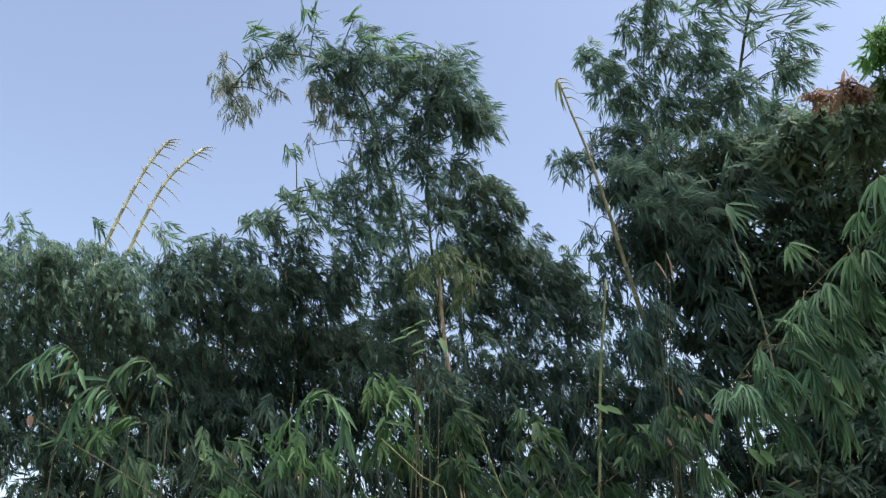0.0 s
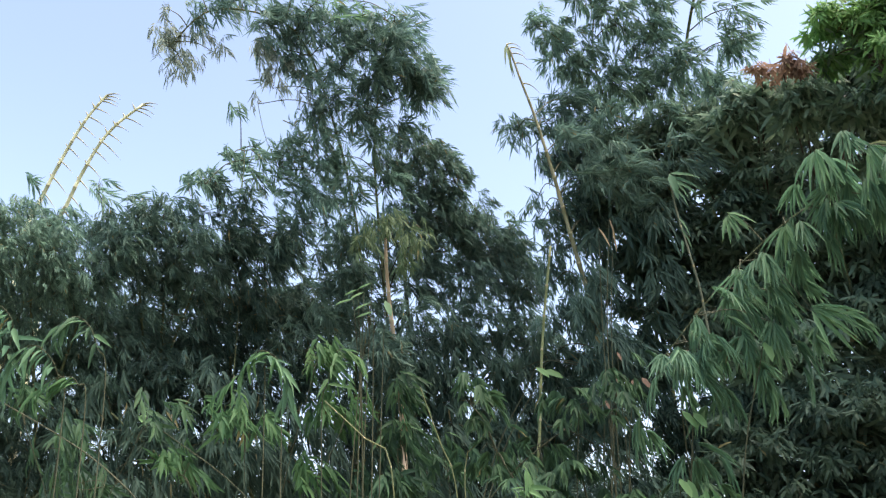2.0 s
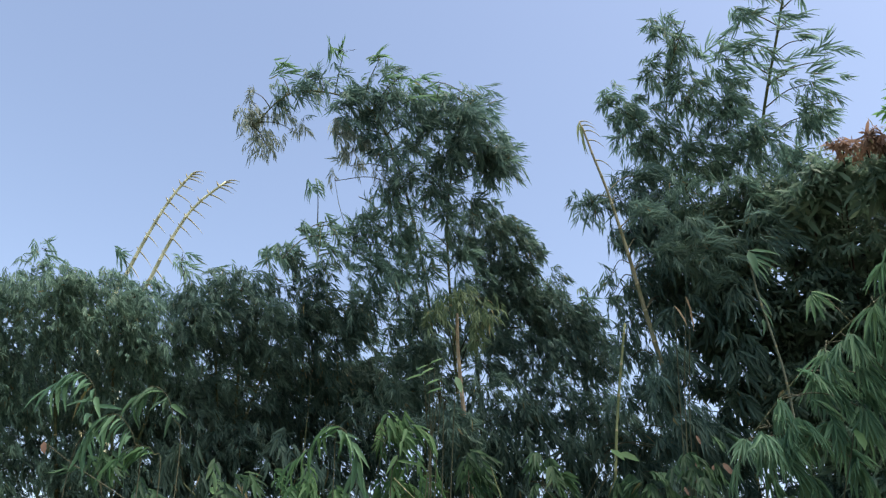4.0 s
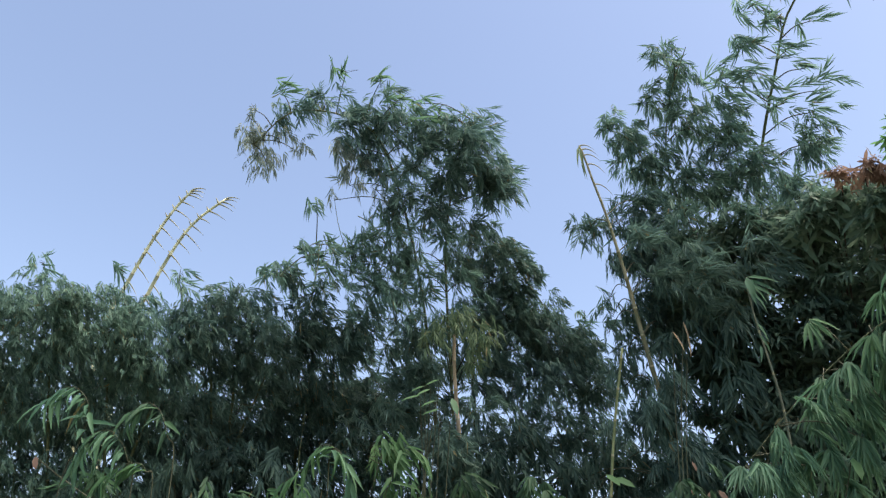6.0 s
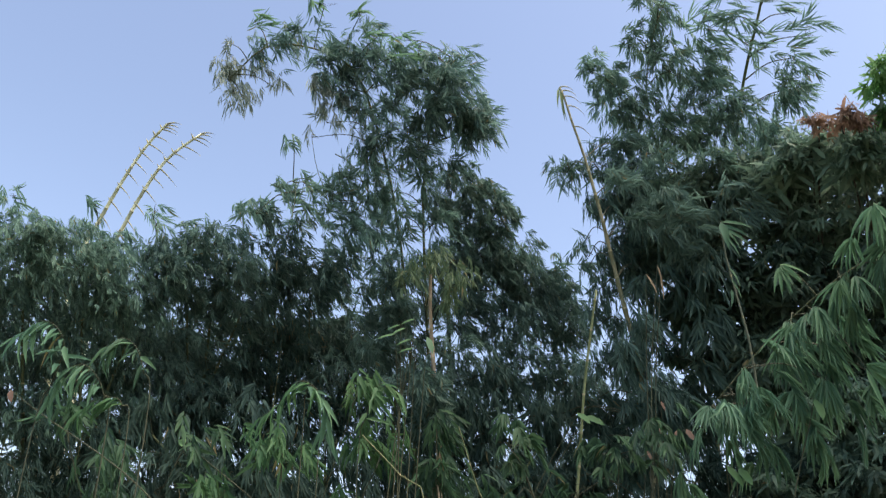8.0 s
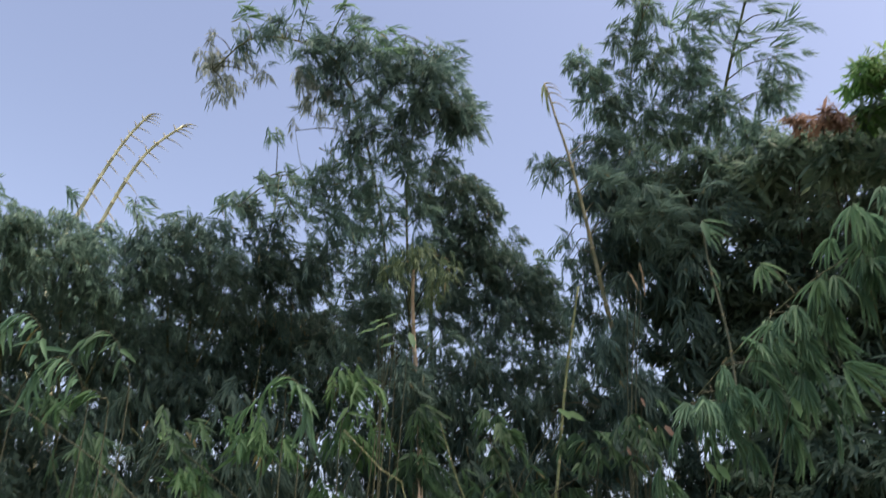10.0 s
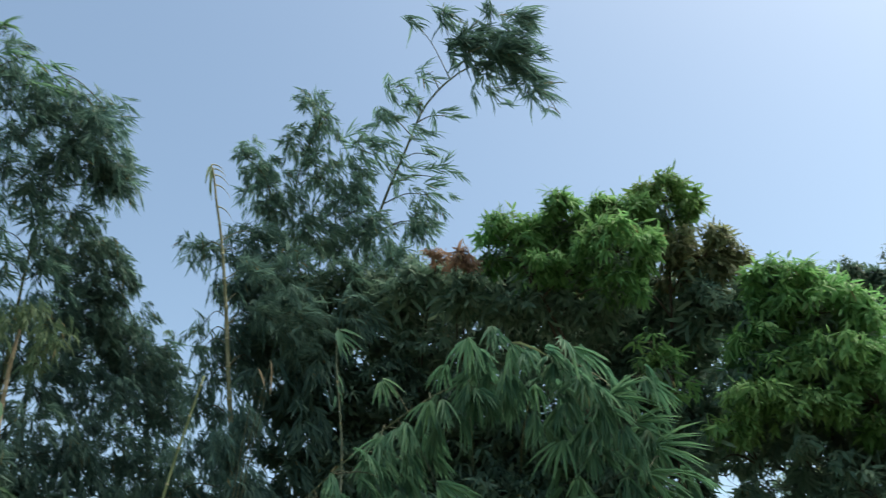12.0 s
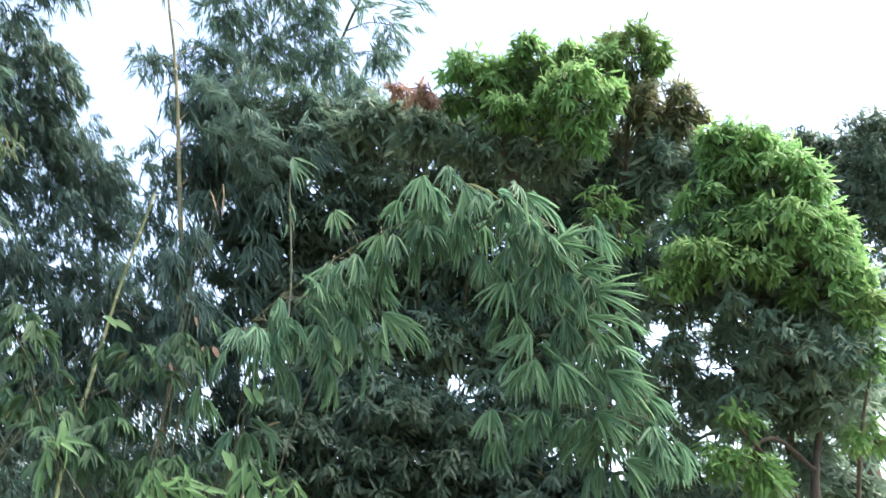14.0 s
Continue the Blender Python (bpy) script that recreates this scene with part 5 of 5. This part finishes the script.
brush(FRONT_LOW, "green bush with broad pointed leaves below the bamboo", 51, material=BRUSH_BRIGHT, cover=3.4)
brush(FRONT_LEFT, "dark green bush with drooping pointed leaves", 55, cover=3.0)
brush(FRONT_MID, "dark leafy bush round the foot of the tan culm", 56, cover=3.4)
brush(FRONT_RIGHT, "loose green bush with broad hanging leaves among bamboo stems", 52, "leafy")


def arching_spray(points, count, size, width, material, label, seed):
    """A thin shoot that rises, bows over and lets its leaves hang from it in two ranks, largest at the bend."""
    rng = np.random.default_rng(seed)
    pts = rooted(points, 0.1)
    e = thing("bamboo_seedling", (pts[0].x, pts[0].y, 0), label, "bamboo", "young bamboo shoots")
    line = smooth_line(pts, 10)
    v, f = tube(line, np.linspace(0.005, 0.0015, len(line)), 6)
    part("stem", mesh_from("stem", v, f, TWIG), e)
    arch = line[20:]
    k = ((len(arch) - 1) * np.linspace(0.15, 1, count) ** 0.7).astype(int)
    t = unit(np.gradient(arch, axis=0))[k]
    side = unit(np.cross(t, [[0, 0, 1.0]]) + 1e-6) * np.where(np.arange(count) % 2, 1, -1)[:, None]
    way = t * rng.uniform(0.3, 0.8, (count, 1)) + side * rng.uniform(0.1, 0.6, (count, 1)) + [0.15, 0, -0.8] + rng.normal(0, 0.12, (count, 3))
    up = t * 0.5 + [0, -0.8, 0.5] + rng.normal(0, 0.25, (count, 3))
    long = size * rng.uniform(0.75, 1.15, count)
    single_leaves(e, (arch[k], way, up, long, long * width), material, "near")


arching_spray([(-2.70, 5.62, 3.00), (-2.59, 5.47, 3.28), (-2.52, 5.35, 3.49), (-2.57, 5.29, 3.61), (-2.68, 5.27, 3.65), (-2.84, 5.32, 3.55)], 25, 0.26, 0.170, BAMBOO_NEAR, "slender arching bamboo shoot with broad drooping leaves", 71)
arching_spray([(-2.19, 5.59, 3.04), (-2.23, 5.49, 3.23), (-2.28, 5.44, 3.33), (-2.38, 5.40, 3.40), (-2.52, 5.43, 3.34), (-2.60, 5.51, 3.19)], 22, 0.24, 0.170, BAMBOO_NEAR, "slender arching bamboo shoot with broad drooping leaves", 72)
arching_spray([(-1.95, 5.63, 3.18), (-2.00, 5.50, 3.42), (-2.06, 5.43, 3.56), (-2.16, 5.40, 3.61), (-2.29, 5.44, 3.54)], 18, 0.22, 0.150, BRUSH_LEAF, "slender arching bamboo shoot with broad drooping leaves", 73)
arching_spray([(-2.05, 5.61, 3.01), (-2.10, 5.53, 3.17), (-2.15, 5.50, 3.21), (-2.27, 5.51, 3.19), (-2.41, 5.57, 3.09)], 15, 0.22, 0.170, BRUSH_BRIGHT, "slender arching bamboo shoot with broad drooping leaves", 74)
arching_spray([(-0.80, 6.20, 3.19), (-0.82, 6.05, 3.45), (-0.87, 6.00, 3.54), (-1.00, 6.00, 3.56), (-1.14, 6.08, 3.39), (-1.28, 6.14, 3.30)], 22, 0.24, 0.130, BRUSH_BRIGHT, "young bamboo spray with bright green hanging leaves", 75)
arching_spray([(-0.93, 6.18, 3.22), (-0.93, 6.05, 3.45), (-0.89, 6.00, 3.54), (-0.78, 6.07, 3.42), (-0.76, 6.17, 3.24)], 18, 0.26, 0.150, BAMBOO_NEAR, "slender arching bamboo shoot with broad drooping leaves", 76)
arching_spray([(-0.51, 6.44, 3.16), (-0.47, 6.31, 3.40), (-0.42, 6.21, 3.58), (-0.35, 6.17, 3.65), (-0.22, 6.20, 3.59)], 18, 0.22, 0.150, BRUSH_BRIGHT, "young bamboo spray with bright green hanging leaves", 77)


def lone_leaves(name, label, at, size, width, material, way, seed):
    """A few large single leaves, each seen by itself, on a thin stem of their own."""
    rng = random.Random(seed)
    x, y = mean(at, 0), mean(at, 1) + 0.25
    e = thing(name, (x, y, 0), label, "plant")
    for q in at:
        foot = Vector((x + rng.uniform(-0.2, 0.2), y + rng.uniform(0, 0.3), -0.05))
        trunk(e, [foot, Vector(((foot.x + q[0]) / 2, q[1] + 0.3, q[2] * 0.7)), Vector(q)], 0.008, 0.003, "stem", TWIG)
    n = len(at)
    ways = np.array([(way[0] + rng.uniform(-0.5, 0.5), way[1] + rng.uniform(-0.3, 0.1), way[2] + rng.uniform(-0.2, 0.3)) for q in at])
    ups = np.array([(rng.uniform(-0.3, 0.3), -1.0, 0.5) for q in at])
    ln = np.array([size * rng.uniform(0.8, 1.2) for q in at])
    single_leaves(e, (np.array(at), ways, ups, ln, ln * width), material, "oblong")


lone_leaves("seedling", "slender plant with a few large light green leaves", [(2.49, 4.95, 3.32), (1.99, 5.28, 2.94), (2.06, 5.26, 2.92), (1.95, 5.39, 2.51), (2.00, 5.37, 2.50)], 0.20, 0.36, FRESH_LEAF, (0.3, -0.3, -0.8), 61)
lone_leaves("seedling", "thin climbing plant with light green pointed leaves", [(1.52, 7.89, 4.04), (1.60, 7.89, 4.01), (-2.32, 7.84, 3.53)], 0.24, 0.4, FRESH_LEAF, (0.5, -0.3, -0.3), 62)
lone_leaves("dead_stalk", "dry brown leaf sheaths caught among the bamboo", [(2.46, 7.70, 3.87), (2.31, 7.67, 4.14), (2.18, 7.84, 3.69), (2.28, 7.74, 3.92)], 0.11, 0.3, DEAD_LEAF, (0.1, -0.1, -1.0), 63)
for pts in ([(0.05, 7.18, 2.92), (-0.19, 7.13, 3.16), (-0.54, 7.04, 3.46)], [(0.62, 7.19, 2.71), (0.47, 7.12, 3.13), (0.30, 7.02, 3.58)], [(0.72, 7.45, 2.92), (0.88, 7.38, 3.21), (1.04, 7.28, 3.52)]):
    pts = rooted(pts)
    e = thing("bamboo_pole", (pts[0].x, pts[0].y, 0), "thin dry bamboo stem leaning among the leaves", "bamboo", "leaning stems")
    culm(e, pts, 0.008, 0.005, CULM_OLIVE)

lone_leaves("seedling", "climbing plant with narrow light green leaves on the tan culm", [(-0.16, 7.44, 4.76), (-0.24, 7.45, 4.66), (-0.18, 7.46, 4.55), (-0.30, 7.47, 4.70), (-0.14, 7.46, 4.46), (-0.34, 7.48, 4.60)], 0.2, 0.15, FRESH_LEAF, (-0.8, -0.2, -0.6), 64)
lone_leaves("seedling", "single pale green leaf hanging on a thin stem", [(-0.03, 7.48, 4.59)], 0.22, 0.34, BAMBOO_FRESH, (0.0, -0.2, -1.0), 65)
lone_leaves("dead_stalk", "dry tan sheaths hanging from the bamboo culms", [(2.38, 7.65, 5.65), (2.43, 7.73, 5.52), (2.27, 7.71, 5.56)], 0.26, 0.08, DRY_SHEATH, (0.05, -0.1, -1.0), 66)
lone_leaves("dead_stalk", "dry reddish-brown leaf caught low in the shrubs", [(2.46, 7.45, 3.81), (-3.33, 6.38, 3.48)], 0.14, 0.45, DEAD_LEAF, (0.1, -0.1, -1.0), 67)
FRESH = [
    (1.03, 5.99, 2.46, 0.13, 0.08, 0.4), (1.52, 5.30, 2.12, 0.12, 0.06, 0.4), (1.68, 5.18, 2.14, 0.10, 0.06, 0.4), (1.97, 4.98, 2.14, 0.10, 0.06, 0.4), (2.31, 4.98, 2.20, 0.06, 0.05, 0.4),
]
brush(FRESH, "low bush with large fresh light green leaves", 54, "brush", FRESH_LEAF, 1.0)
